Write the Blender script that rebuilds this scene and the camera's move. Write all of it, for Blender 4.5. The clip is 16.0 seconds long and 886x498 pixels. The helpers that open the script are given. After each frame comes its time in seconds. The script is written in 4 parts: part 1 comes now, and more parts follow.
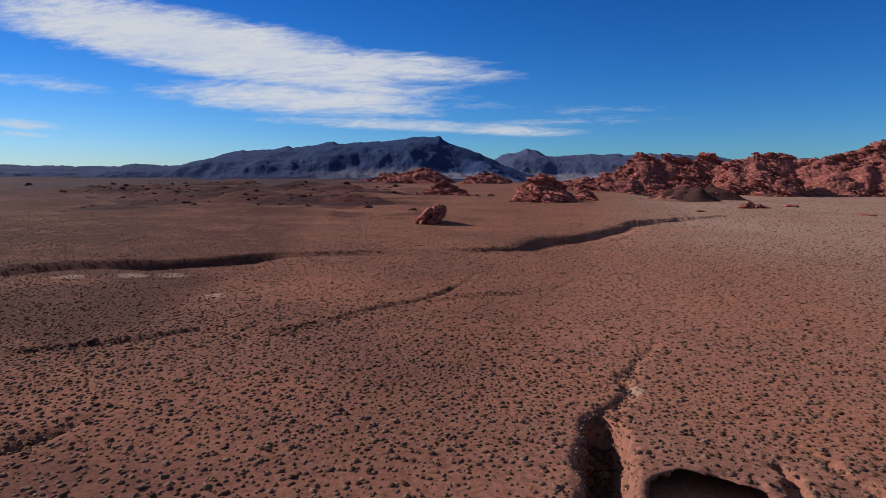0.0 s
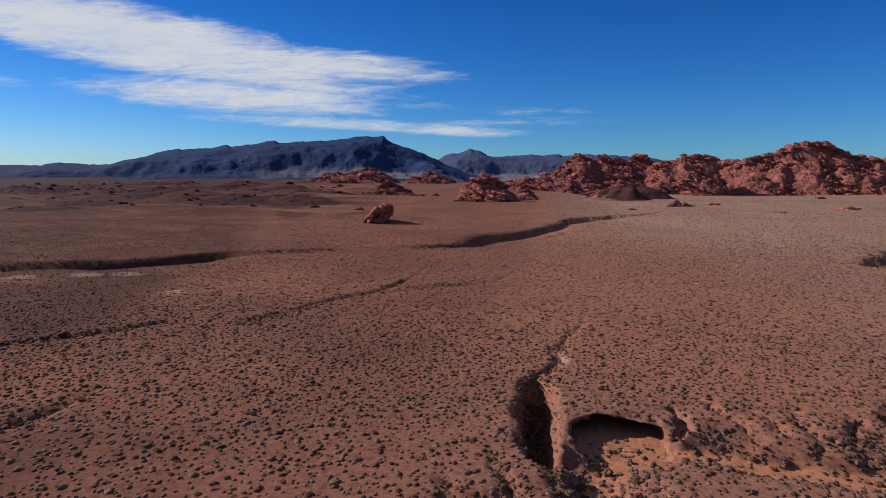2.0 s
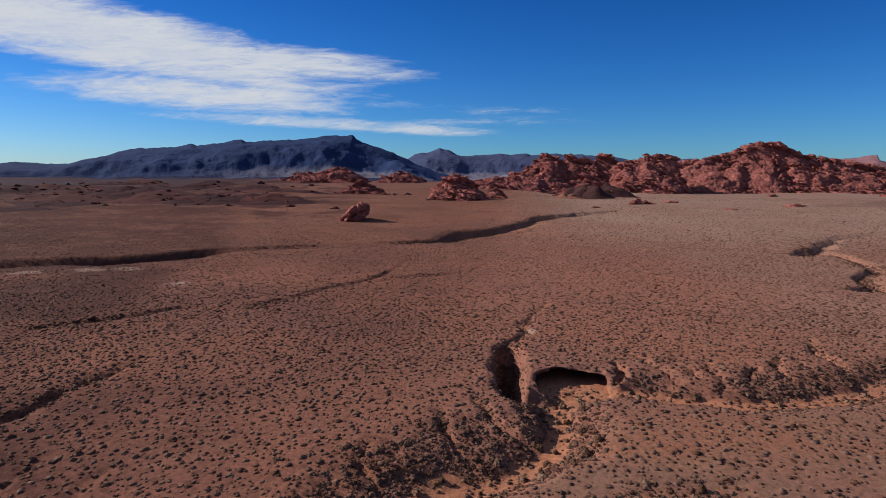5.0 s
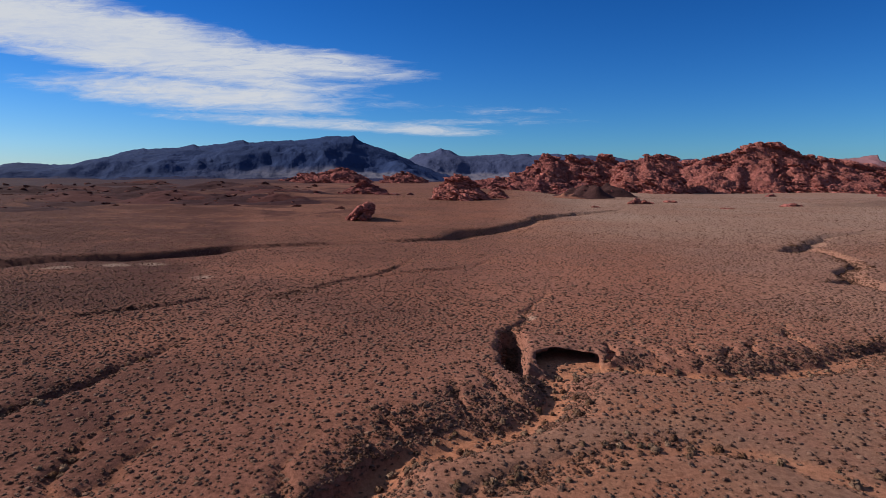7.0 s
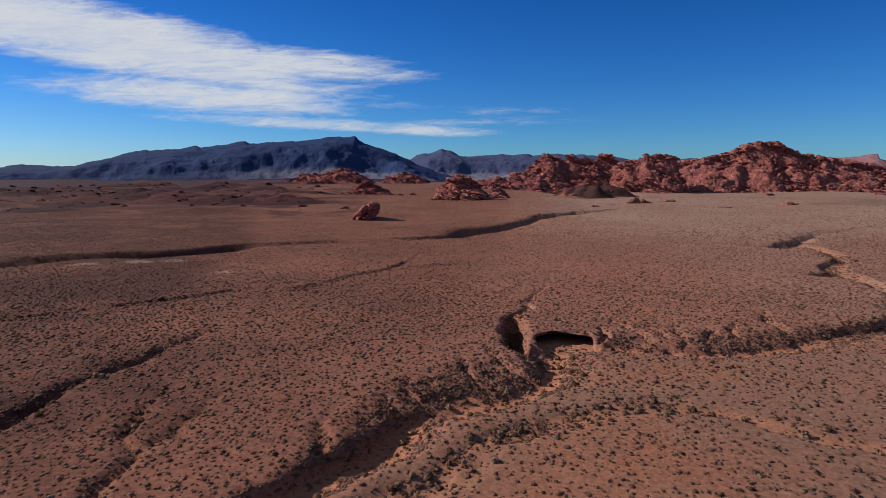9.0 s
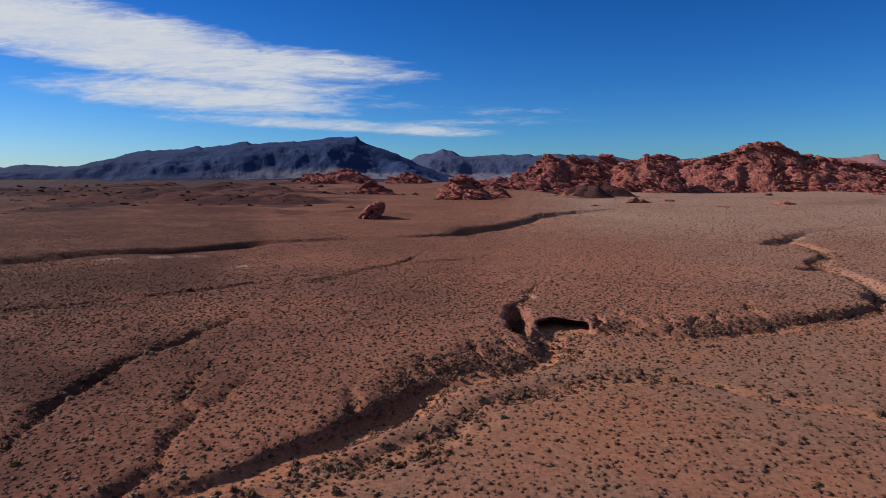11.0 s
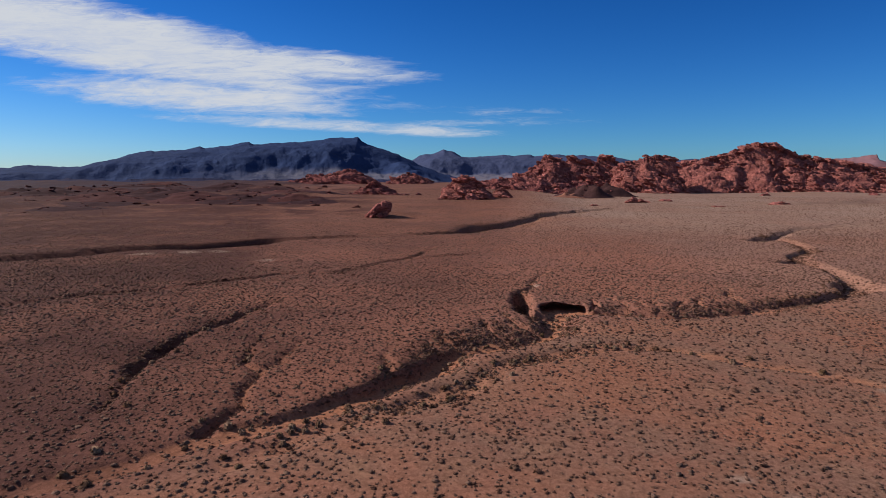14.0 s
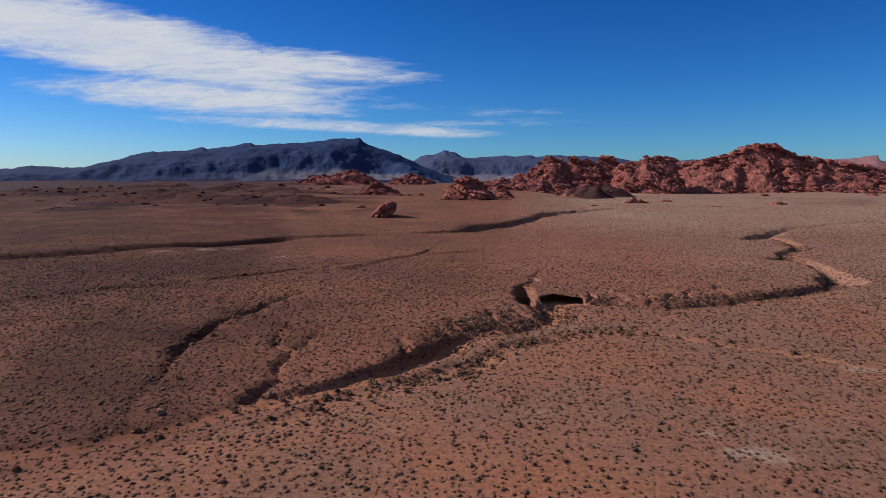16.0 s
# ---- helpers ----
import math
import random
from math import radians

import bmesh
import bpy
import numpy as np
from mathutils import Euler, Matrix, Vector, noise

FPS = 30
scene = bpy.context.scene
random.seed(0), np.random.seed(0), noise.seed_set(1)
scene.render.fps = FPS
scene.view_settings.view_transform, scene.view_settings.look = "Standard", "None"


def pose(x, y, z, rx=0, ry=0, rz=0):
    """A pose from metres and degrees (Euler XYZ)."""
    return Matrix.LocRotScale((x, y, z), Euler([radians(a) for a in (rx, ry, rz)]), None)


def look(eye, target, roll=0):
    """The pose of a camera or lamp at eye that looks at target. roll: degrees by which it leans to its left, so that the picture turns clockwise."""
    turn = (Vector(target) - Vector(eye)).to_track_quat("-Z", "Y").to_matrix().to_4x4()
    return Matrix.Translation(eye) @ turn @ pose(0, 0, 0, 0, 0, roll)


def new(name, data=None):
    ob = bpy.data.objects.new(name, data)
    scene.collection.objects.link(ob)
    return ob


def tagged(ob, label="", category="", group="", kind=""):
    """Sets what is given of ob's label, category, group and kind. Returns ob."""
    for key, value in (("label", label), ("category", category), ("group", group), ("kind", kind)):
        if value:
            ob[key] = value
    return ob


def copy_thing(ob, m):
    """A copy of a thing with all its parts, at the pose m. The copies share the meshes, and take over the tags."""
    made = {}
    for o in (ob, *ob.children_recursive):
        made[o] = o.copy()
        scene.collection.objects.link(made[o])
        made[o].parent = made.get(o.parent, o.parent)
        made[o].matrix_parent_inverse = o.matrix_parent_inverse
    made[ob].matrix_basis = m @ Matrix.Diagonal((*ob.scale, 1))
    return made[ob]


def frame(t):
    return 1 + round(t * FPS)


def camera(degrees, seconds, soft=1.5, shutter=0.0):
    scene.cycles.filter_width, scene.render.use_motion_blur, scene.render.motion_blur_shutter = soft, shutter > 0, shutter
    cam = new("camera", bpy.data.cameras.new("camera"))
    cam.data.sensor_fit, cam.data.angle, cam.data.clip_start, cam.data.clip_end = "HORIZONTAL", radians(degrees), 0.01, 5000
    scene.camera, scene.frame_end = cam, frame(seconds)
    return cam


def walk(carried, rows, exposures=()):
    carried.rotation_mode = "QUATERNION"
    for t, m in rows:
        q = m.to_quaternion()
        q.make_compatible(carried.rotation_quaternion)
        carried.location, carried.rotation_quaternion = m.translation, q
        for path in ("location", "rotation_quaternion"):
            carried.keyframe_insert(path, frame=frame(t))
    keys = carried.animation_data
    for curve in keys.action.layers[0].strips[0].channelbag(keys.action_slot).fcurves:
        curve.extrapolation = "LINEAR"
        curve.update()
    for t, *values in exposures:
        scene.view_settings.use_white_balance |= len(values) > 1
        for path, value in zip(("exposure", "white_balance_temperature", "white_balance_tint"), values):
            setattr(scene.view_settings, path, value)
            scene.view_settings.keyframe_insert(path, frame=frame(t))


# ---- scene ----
cam = camera(77.6, 16.0, soft=0.8)
PATH = [
    (0, (-0.241, -67.199, 28.618), (-0.813, -65.303, 28.338), 0.1),
    (0.5, (0.325, -69.935, 28.645), (-0.2, -68.026, 28.365), 0.1),
    (1, (0.702, -72.71, 28.711), (0.25, -70.782, 28.431), 0.2),
    (1.5, (0.96, -75.684, 28.849), (0.552, -73.746, 28.57), 0.2),
    (2, (1.22, -78.395, 28.964), (0.842, -76.451, 28.684), 0.2),
    (2.5, (1.332, -81.308, 29.24), (0.998, -79.356, 28.958), 0.2),
    (3, (1.476, -84.221, 29.355), (1.184, -82.262, 29.073), 0.2),
    (3.5, (1.394, -87.181, 29.666), (1.123, -85.219, 29.383), 0.3),
    (4, (1.503, -89.905, 29.656), (1.234, -87.943, 29.373), 0.2),
    (6.5, (1.36, -103.421, 29.874), (1.088, -101.46, 29.591), 0.1),
    (7, (1.335, -105.959, 29.916), (1.061, -103.998, 29.634), 0.1),
    (7.5, (1.287, -108.575, 29.966), (1.013, -106.614, 29.683), 0.0),
    (8, (1.33, -111.085, 29.99), (1.055, -109.124, 29.709), -0.0),
    (8.5, (1.27, -113.603, 30.029), (0.994, -111.642, 29.748), -0.1),
    (9, (1.26, -116.175, 30.047), (0.983, -114.215, 29.766), -0.1),
    (11.5, (0.827, -129.273, 30.083), (0.546, -127.313, 29.803), -0.1),
    (12, (0.632, -131.796, 30.098), (0.351, -129.835, 29.819), -0.1),
    (12.5, (0.505, -134.383, 30.131), (0.224, -132.423, 29.852), -0.1),
    (13, (0.307, -136.915, 30.159), (0.027, -134.954, 29.88), -0.1),
    (13.5, (0.14, -139.516, 30.274), (-0.141, -137.555, 29.994), -0.1),
    (14, (0.085, -142.074, 30.313), (-0.197, -140.114, 30.034), -0.1),
    (14.5, (-0.056, -144.508, 30.403), (-0.338, -142.548, 30.124), -0.1),
    (15, (-0.167, -147.086, 30.425), (-0.451, -145.126, 30.146), -0.1),
    (15.5, (-0.108, -149.798, 30.51), (-0.393, -147.838, 30.232), -0.1),
    (16, (-0.149, -152.35, 30.53), (-0.435, -150.39, 30.253), -0.1),
]
walk(cam, [(t, look(eye, target, roll)) for t, eye, target, roll in PATH])

# ---------------------------------------------------------------- light
SUN_AZ, SUN_EL = radians(-80), radians(30)      # azimuth from +y towards +x
sun_dir = Vector((math.sin(SUN_AZ) * math.cos(SUN_EL), math.cos(SUN_AZ) * math.cos(SUN_EL), math.sin(SUN_EL)))
sun = new("sun", bpy.data.lights.new("sun", "SUN"))
sun.data.energy, sun.data.angle, sun.data.color = 5.0, radians(0.53), (1.0, 0.90, 0.78)
sun.matrix_world = look(sun_dir * 100, (0, 0, 0))
scene.view_settings.exposure = 0.1


class Nodes:
    """Short hand for building node trees."""

    def __init__(self, tree):
        self.t = tree
        tree.nodes.clear()

    def add(self, kind, **kw):
        n = self.t.nodes.new(kind)
        for k, v in kw.items():
            if k in n.inputs:
                n.inputs[k].default_value = v
            elif k == "operation":
                n.operation = v
            elif k == "data_type":
                n.data_type = v
            elif k == "blend_type":
                n.blend_type = v
            elif k == "attribute_name":
                n.attribute_name = v
            elif k == "feature":
                n.feature = v
            elif k == "noise_dimensions":
                n.noise_dimensions = v
        return n

    def link(self, a, b):
        self.t.links.new(a, b)

    def put(self, val, sock):
        if isinstance(val, bpy.types.NodeSocket):
            self.t.links.new(val, sock)
        elif isinstance(val, (int, float)):
            sock.default_value = val
        else:
            v = tuple(val)
            sock.default_value = v + (1.0,) if len(v) == 3 and len(sock.default_value) == 4 else v

    def math(self, op, a, b=0.0, c=0.0, clamp=False):
        n = self.add("ShaderNodeMath", operation=op)
        n.use_clamp = clamp
        for i, v in enumerate((a, b, c)):
            self.put(v, n.inputs[i])
        return n.outputs[0]

    def mapr(self, v, a, b, c=0.0, d=1.0, smooth=True):
        n = self.add("ShaderNodeMapRange")
        n.interpolation_type = "SMOOTHSTEP" if smooth else "LINEAR"
        self.put(v, n.inputs[0])
        for i, x in enumerate((a, b, c, d)):
            n.inputs[1 + i].default_value = x
        return n.outputs[0]

    def mix(self, f, a, b, blend="MIX"):
        n = self.add("ShaderNodeMix", data_type="RGBA", blend_type=blend)
        self.put(f, n.inputs[0])
        self.put(a, n.inputs[6])
        self.put(b, n.inputs[7])
        return n.outputs[2]

    def noise(self, vec, scale, detail=4.0, rough=0.55, dist=0.0):
        n = self.add("ShaderNodeTexNoise")
        n.inputs["Scale"].default_value = scale
        n.inputs["Detail"].default_value = detail
        n.inputs["Roughness"].default_value = rough
        n.inputs["Distortion"].default_value = dist
        self.link(vec, n.inputs["Vector"])
        return n.outputs["Fac"]

    def mapping(self, vec, scale=(1, 1, 1), rot=(0, 0, 0), loc=(0, 0, 0)):
        n = self.add("ShaderNodeMapping")
        n.inputs["Scale"].default_value = scale
        n.inputs["Rotation"].default_value = rot
        n.inputs["Location"].default_value = loc
        self.link(vec, n.inputs["Vector"])
        return n.outputs[0]


# sky with thin streaks of cirrus over the western half
SKY_YAW = radians(-8.2)
CIRRUS = [  # centre u, v, half length, half width, tilt in degrees, thickness
    (-0.636, 0.240, 0.540, 0.066, 11.6, 1.60),
    (-0.441, 0.134, 0.322, 0.034, 4.1, 1.20),
    (-0.275, 0.187, 0.260, 0.032, 4.5, 1.3),
    (-0.207, 0.082, 0.308, 0.013, 2.9, 0.85),
    (-0.035, 0.071, 0.146, 0.011, 1.8, 0.80),
    (0.058, 0.086, 0.20, 0.008, -1.1, 0.30),
    (0.092, 0.105, 0.11, 0.005, -0.4, 0.12),
    (-0.085, 0.114, 0.12, 0.005, 0.7, 0.15),
    (-0.976, 0.176, 0.156, 0.015, 6.1, 0.45),
    (-1.014, 0.094, 0.104, 0.012, 4.9, 0.75),
    (-1.009, 0.073, 0.085, 0.007, 2.0, 0.40),
]
world = bpy.data.worlds.new("world")
scene.world = world
world.use_nodes = True
w = Nodes(world.node_tree)
gen = w.add("ShaderNodeTexCoord").outputs["Generated"]
sep = w.add("ShaderNodeSeparateXYZ")
w.link(gen, sep.inputs[0])
sx, sy, sz = sep.outputs
ahead = w.math("ADD", w.math("MULTIPLY", sx, math.sin(SKY_YAW)), w.math("MULTIPLY", sy, math.cos(SKY_YAW)))
side = w.math("SUBTRACT", w.math("MULTIPLY", sx, math.cos(SKY_YAW)), w.math("MULTIPLY", sy, math.sin(SKY_YAW)))
safe = w.math("MAXIMUM", ahead, 0.05)
su, sv = w.math("DIVIDE", side, safe), w.math("DIVIDE", sz, safe)
comb = w.add("ShaderNodeCombineXYZ")
w.link(su, comb.inputs[0]), w.link(sv, comb.inputs[1])
uv = comb.outputs[0]
wisp = w.noise(w.mapping(uv, (2.2, 13.0, 1), (0, 0, radians(7))), 2.0, 6.0, 0.62, 0.6)
fibre = w.noise(w.mapping(uv, (6.0, 40.0, 1), (0, 0, radians(14))), 2.4, 7.0, 0.72, 0.9)
cover = None
for cu, cv, length, width, tilt, thick in CIRRUS:
    c, s = math.cos(radians(tilt)), math.sin(radians(tilt))
    du, dv = w.math("SUBTRACT", su, cu), w.math("SUBTRACT", sv, cv)
    a = w.math("DIVIDE", w.math("SUBTRACT", w.math("MULTIPLY", du, c), w.math("MULTIPLY", dv, s)), length)
    b = w.math("DIVIDE", w.math("ADD", w.math("MULTIPLY", du, s), w.math("MULTIPLY", dv, c)), width)
    f = w.math("SUBTRACT", 1.0, w.math("ADD", w.math("MULTIPLY", a, a), w.math("MULTIPLY", b, b)))
    f = w.math("MULTIPLY", f, thick)
    cover = f if cover is None else w.math("MAXIMUM", cover, f)
cover = w.math("MAXIMUM", cover, -1.0)
ragged = w.math("ADD", w.math("MULTIPLY", w.math("SUBTRACT", wisp, 0.5), 1.4), w.math("MULTIPLY", w.math("SUBTRACT", fibre, 0.5), 1.5))
cirrus = w.mapr(w.math("ADD", cover, ragged), -0.1, 1.3)
cirrus = w.math("MULTIPLY", cirrus, w.mapr(ahead, 0.05, 0.2))
cirrus = w.math("MULTIPLY", cirrus, w.mapr(w.math("ADD", fibre, wisp), 0.6, 1.2, 0.72, 1.0))
# unseen thin cloud overhead, added to whiten the fill light in shadows
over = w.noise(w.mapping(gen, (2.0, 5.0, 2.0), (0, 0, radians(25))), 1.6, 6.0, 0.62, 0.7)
fill_veil = w.math("MULTIPLY", w.mapr(over, 0.42, 0.7, 0.05, 0.5), w.mapr(sz, 0.33, 0.5))
cirrus = w.math("MAXIMUM", cirrus, fill_veil)
sky = w.add("ShaderNodeTexSky")
sky.sky_type, sky.sun_disc = "NISHITA", False
sky.sun_elevation, sky.sun_rotation = SUN_EL, SUN_AZ
sky.altitude, sky.air_density, sky.dust_density, sky.ozone_density = 700, 1.0, 0.12, 5.0
hsv = w.add("ShaderNodeHueSaturation")
hsv.inputs["Saturation"].default_value = 1.25
w.link(sky.outputs[0], hsv.inputs["Color"])
clear = w.add("ShaderNodeBackground", Strength=0.071)
high_up = w.math("MAXIMUM", w.mapr(sz, 0.30, 0.55), w.mapr(ahead, 0.15, -0.25))
haze = w.math("MULTIPLY", w.mapr(su, -1.0, 0.25, 0.75, 0.0), w.mapr(sv, 0.0, 0.3, 1.0, 0.0))
tint = w.mix(haze, w.mix(w.mapr(sv, 0.08, 0.42), (0.42, 0.83, 1.28), (0.33, 0.69, 1.12)), (0.75, 0.93, 1.24))
# unseen sky overhead and behind is tinted redder to neutralise the fill light
tint = w.mix(high_up, tint, (1.30, 0.90, 0.88))
w.link(w.mix(1.0, hsv.outputs[0], tint, "MULTIPLY"), clear.inputs[0])
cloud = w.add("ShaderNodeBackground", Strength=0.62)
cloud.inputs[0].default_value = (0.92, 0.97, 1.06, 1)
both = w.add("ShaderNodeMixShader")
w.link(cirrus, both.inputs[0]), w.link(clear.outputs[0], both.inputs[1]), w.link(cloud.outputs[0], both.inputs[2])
w.link(both.outputs[0], w.add("ShaderNodeOutputWorld").inputs[0])


# ---------------------------------------------------------------- materials
def material(name):
    m = bpy.data.materials.new(name)
    m.use_nodes = True
    n = Nodes(m.node_tree)
    bsdf = n.add("ShaderNodeBsdfPrincipled")
    n.link(bsdf.outputs[0], n.add("ShaderNodeOutputMaterial").inputs[0])
    bsdf.inputs["Specular IOR Level"].default_value = 0.04
    bsdf.inputs["Roughness"].default_value = 0.95
    return m, n, bsdf


def bumped(n, bsdf, height, strength, dist):
    b = n.add("ShaderNodeBump", Strength=strength, Distance=dist)
    n.link(height, b.inputs["Height"])
    n.link(b.outputs[0], bsdf.inputs["Normal"])


SOIL_A = (0.350, 0.152, 0.106)
SOIL_B = (0.298, 0.140, 0.108)
SOIL_C = (0.282, 0.154, 0.112)
SOIL_D = (0.53, 0.230, 0.135)
SOIL_E = (0.46, 0.245, 0.155)
# far ground: purple-blue distance haze put into the soil colour
SOIL_HAZE = (0.066, 0.044, 0.060)
SOIL_G = (0.104, 0.045, 0.039)


def ground_material():
    m, n, bsdf = material("desert_soil")
    pos = n.add("ShaderNodeNewGeometry").outputs["Position"]
    wash = n.add("ShaderNodeAttribute", attribute_name="sand").outputs["Fac"]
    pave = n.add("ShaderNodeAttribute", attribute_name="gravel").outputs["Fac"]
    far = n.add("ShaderNodeAttribute", attribute_name="outwash").outputs["Fac"]
    broad = n.noise(n.mapping(pos, (1, 1.6, 1)), 0.018, 5, 0.6, 0.4)
    mid = n.noise(pos, 0.16, 5, 0.6, 0.3)
    fine = n.noise(pos, 1.9, 5, 0.65)
    grit = n.noise(pos, 11.0, 3, 0.7)
    soil = n.mix(n.mapr(broad, 0.36, 0.66), SOIL_A, SOIL_B)
    stony = n.math("MULTIPLY", pave, n.mapr(mid, 0.3, 0.62, 0.45, 1.0))
    soil = n.mix(stony, soil, SOIL_C)
    rust = n.noise(n.mapping(pos, (1, 1.5, 1)), 0.022, 5, 0.62, 0.5)
    soil = n.mix(n.math("MULTIPLY", pave, n.mapr(rust, 0.40, 0.70, 0.0, 0.62)), soil, (0.44, 0.165, 0.092))
    sandy = n.math("MULTIPLY", wash, n.mapr(n.math("ADD", mid, n.math("MULTIPLY", fine, 0.5)), 0.5, 0.8, 0.35, 1.0))
    soil = n.mix(sandy, soil, SOIL_D)
    soil = n.mix(n.mapr(mid, 0.58, 0.75, 0.0, 0.45), soil, SOIL_E)
    dark = n.add("ShaderNodeAttribute", attribute_name="varnish").outputs["Fac"]
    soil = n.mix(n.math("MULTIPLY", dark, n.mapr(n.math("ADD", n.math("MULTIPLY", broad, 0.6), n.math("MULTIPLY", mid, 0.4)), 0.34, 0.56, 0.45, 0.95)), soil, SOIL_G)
    pale = n.add("ShaderNodeAttribute", attribute_name="caliche").outputs["Fac"]
    soil = n.mix(n.math("MULTIPLY", pale, 0.75), soil, (0.45, 0.322, 0.26))
    soil = n.mix(n.math("MINIMUM", far, 1.0), soil, SOIL_HAZE)
    soil = n.mix(n.mapr(fine, 0.35, 0.68, 0.0, 0.6), soil, (0.45, 0.42, 0.40), "MULTIPLY")
    soil = n.mix(n.mapr(grit, 0.4, 0.62, 0.0, 0.5), soil, (0.45, 0.42, 0.40), "MULTIPLY")
    scrub = n.add("ShaderNodeAttribute", attribute_name="scrub").outputs["Fac"]
    tuft = n.add("ShaderNodeTexVoronoi", feature="F1")
    tuft.inputs["Scale"].default_value = 0.72
    n.link(pos, tuft.inputs["Vector"])
    tufts = n.math("MULTIPLY", n.mapr(tuft.outputs["Distance"], 0.26, 0.40, 1.0, 0.0), n.math("MULTIPLY", scrub, n.mapr(mid, 0.35, 0.6, 0.4, 1.0)))
    soil = n.mix(tufts, soil, (0.075, 0.034, 0.024))
    n.link(soil, bsdf.inputs["Base Color"])
    bumped(n, bsdf, n.math("ADD", n.math("MULTIPLY", fine, 0.7), n.math("MULTIPLY", grit, 0.3)), 0.6, 0.25)
    return m


def rock_material(name, lit, dark, streak, scale=1.0, relief=1.3):
    m, n, bsdf = material(name)
    pos = n.add("ShaderNodeNewGeometry").outputs["Position"]
    rnd = n.add("ShaderNodeObjectInfo").outputs["Random"]
    big = n.noise(pos, 0.05 * scale, 5, 0.6, 0.5)
    mid = n.noise(n.mapping(pos, (1, 1, 2.6), (0.25, 0.1, 0)), 0.3 * scale, 6, 0.65, 0.6)
    fine = n.noise(pos, 1.6 * scale, 5, 0.7)
    col = n.mix(n.mapr(mid, 0.32, 0.68), dark, lit)
    col = n.mix(n.mapr(big, 0.5, 0.75, 0, 0.6), col, streak)
    col = n.mix(n.mapr(fine, 0.3, 0.7, 0.0, 0.5), col, (0.5, 0.45, 0.43), "MULTIPLY")
    hue = n.add("ShaderNodeHueSaturation")
    n.link(col, hue.inputs["Color"])
    n.link(n.mapr(rnd, 0, 1, 0.82, 1.15, False), hue.inputs["Value"])
    n.link(hue.outputs[0], bsdf.inputs["Base Color"])
    ledge = n.noise(n.mapping(pos, (1, 1, 2.2), (0.3, -0.35, 0)), 0.085 * scale, 4, 0.6, 0.8)
    crack = n.math("ABSOLUTE", n.math("SUBTRACT", ledge, 0.5))
    patina = n.math("MULTIPLY", n.mapr(big, 0.46, 0.64, 0.0, 0.5), n.mapr(crack, 0.0, 0.08, 1.0, 0.3))
    n.link(n.mix(patina, hue.outputs[0], tuple(x * 0.7 for x in dark)), bsdf.inputs["Base Color"])
    relief_map = n.math("ADD", n.math("MULTIPLY", n.mapr(crack, 0.0, 0.09), relief), n.math("ADD", n.math("MULTIPLY", mid, 0.5), n.math("MULTIPLY", fine, 0.2)))
    bumped(n, bsdf, relief_map, 0.9, 2.1 / scale)
    return m


def shrub_material(name, cols, objects=False):
    m, n, bsdf = material(name)
    if objects:
        rnd = n.add("ShaderNodeObjectInfo").outputs["Random"]
    else:
        tone = n.add("ShaderNodeAttribute", attribute_name="tone").outputs["Fac"]
        rnd = n.math("ADD", n.math("MULTIPLY", tone, 0.65), n.math("MULTIPLY", n.add("ShaderNodeNewGeometry").outputs["Random Per Island"], 0.35))
    pos = n.add("ShaderNodeNewGeometry").outputs["Position"]
    clump = n.noise(pos, 0.35, 3, 0.6)
    ramp = n.add("ShaderNodeValToRGB")
    ramp.color_ramp.elements[0].color = (*cols[0], 1)
    ramp.color_ramp.elements[1].color = (*cols[-1], 1)
    for i, c in enumerate(cols[1:-1]):
        e = ramp.color_ramp.elements.new((i + 1) / (len(cols) - 1))
        e.color = (*c, 1)
    n.link(n.math("ADD", n.math("MULTIPLY", rnd, 0.6), n.math("SUBTRACT", n.math("MULTIPLY", clump, 1.2), 0.4)), ramp.inputs[0])
    n.link(ramp.outputs[0], bsdf.inputs["Base Color"])
    return m


def plain_material(name, col, rough=0.9, var=0.4, scale=2.0):
    m, n, bsdf = material(name)
    pos = n.add("ShaderNodeNewGeometry").outputs["Position"]
    f = n.noise(pos, scale, 5, 0.6)
    g = n.noise(pos, scale * 9, 3, 0.6)
    c = n.mix(n.mapr(f, 0.3, 0.7, 0, var), col, tuple(x * 0.45 for x in col))
    c = n.mix(n.mapr(g, 0.4, 0.7, 0, var), c, tuple(min(1, x * 1.4) for x in col))
    n.link(c, bsdf.inputs["Base Color"])
    bsdf.inputs["Roughness"].default_value = rough
    bumped(n, bsdf, f, 0.5, 0.2 / scale)
    return m


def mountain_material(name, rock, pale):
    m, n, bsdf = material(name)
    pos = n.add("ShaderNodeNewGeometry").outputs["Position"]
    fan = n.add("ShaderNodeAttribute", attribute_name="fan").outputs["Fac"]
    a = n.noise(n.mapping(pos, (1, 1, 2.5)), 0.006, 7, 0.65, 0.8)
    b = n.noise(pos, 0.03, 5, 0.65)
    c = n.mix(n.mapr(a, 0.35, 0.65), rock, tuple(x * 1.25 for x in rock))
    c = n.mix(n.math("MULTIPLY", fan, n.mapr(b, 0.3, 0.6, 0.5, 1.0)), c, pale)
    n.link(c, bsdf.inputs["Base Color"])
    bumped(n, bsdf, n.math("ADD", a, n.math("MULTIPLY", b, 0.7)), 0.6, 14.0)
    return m


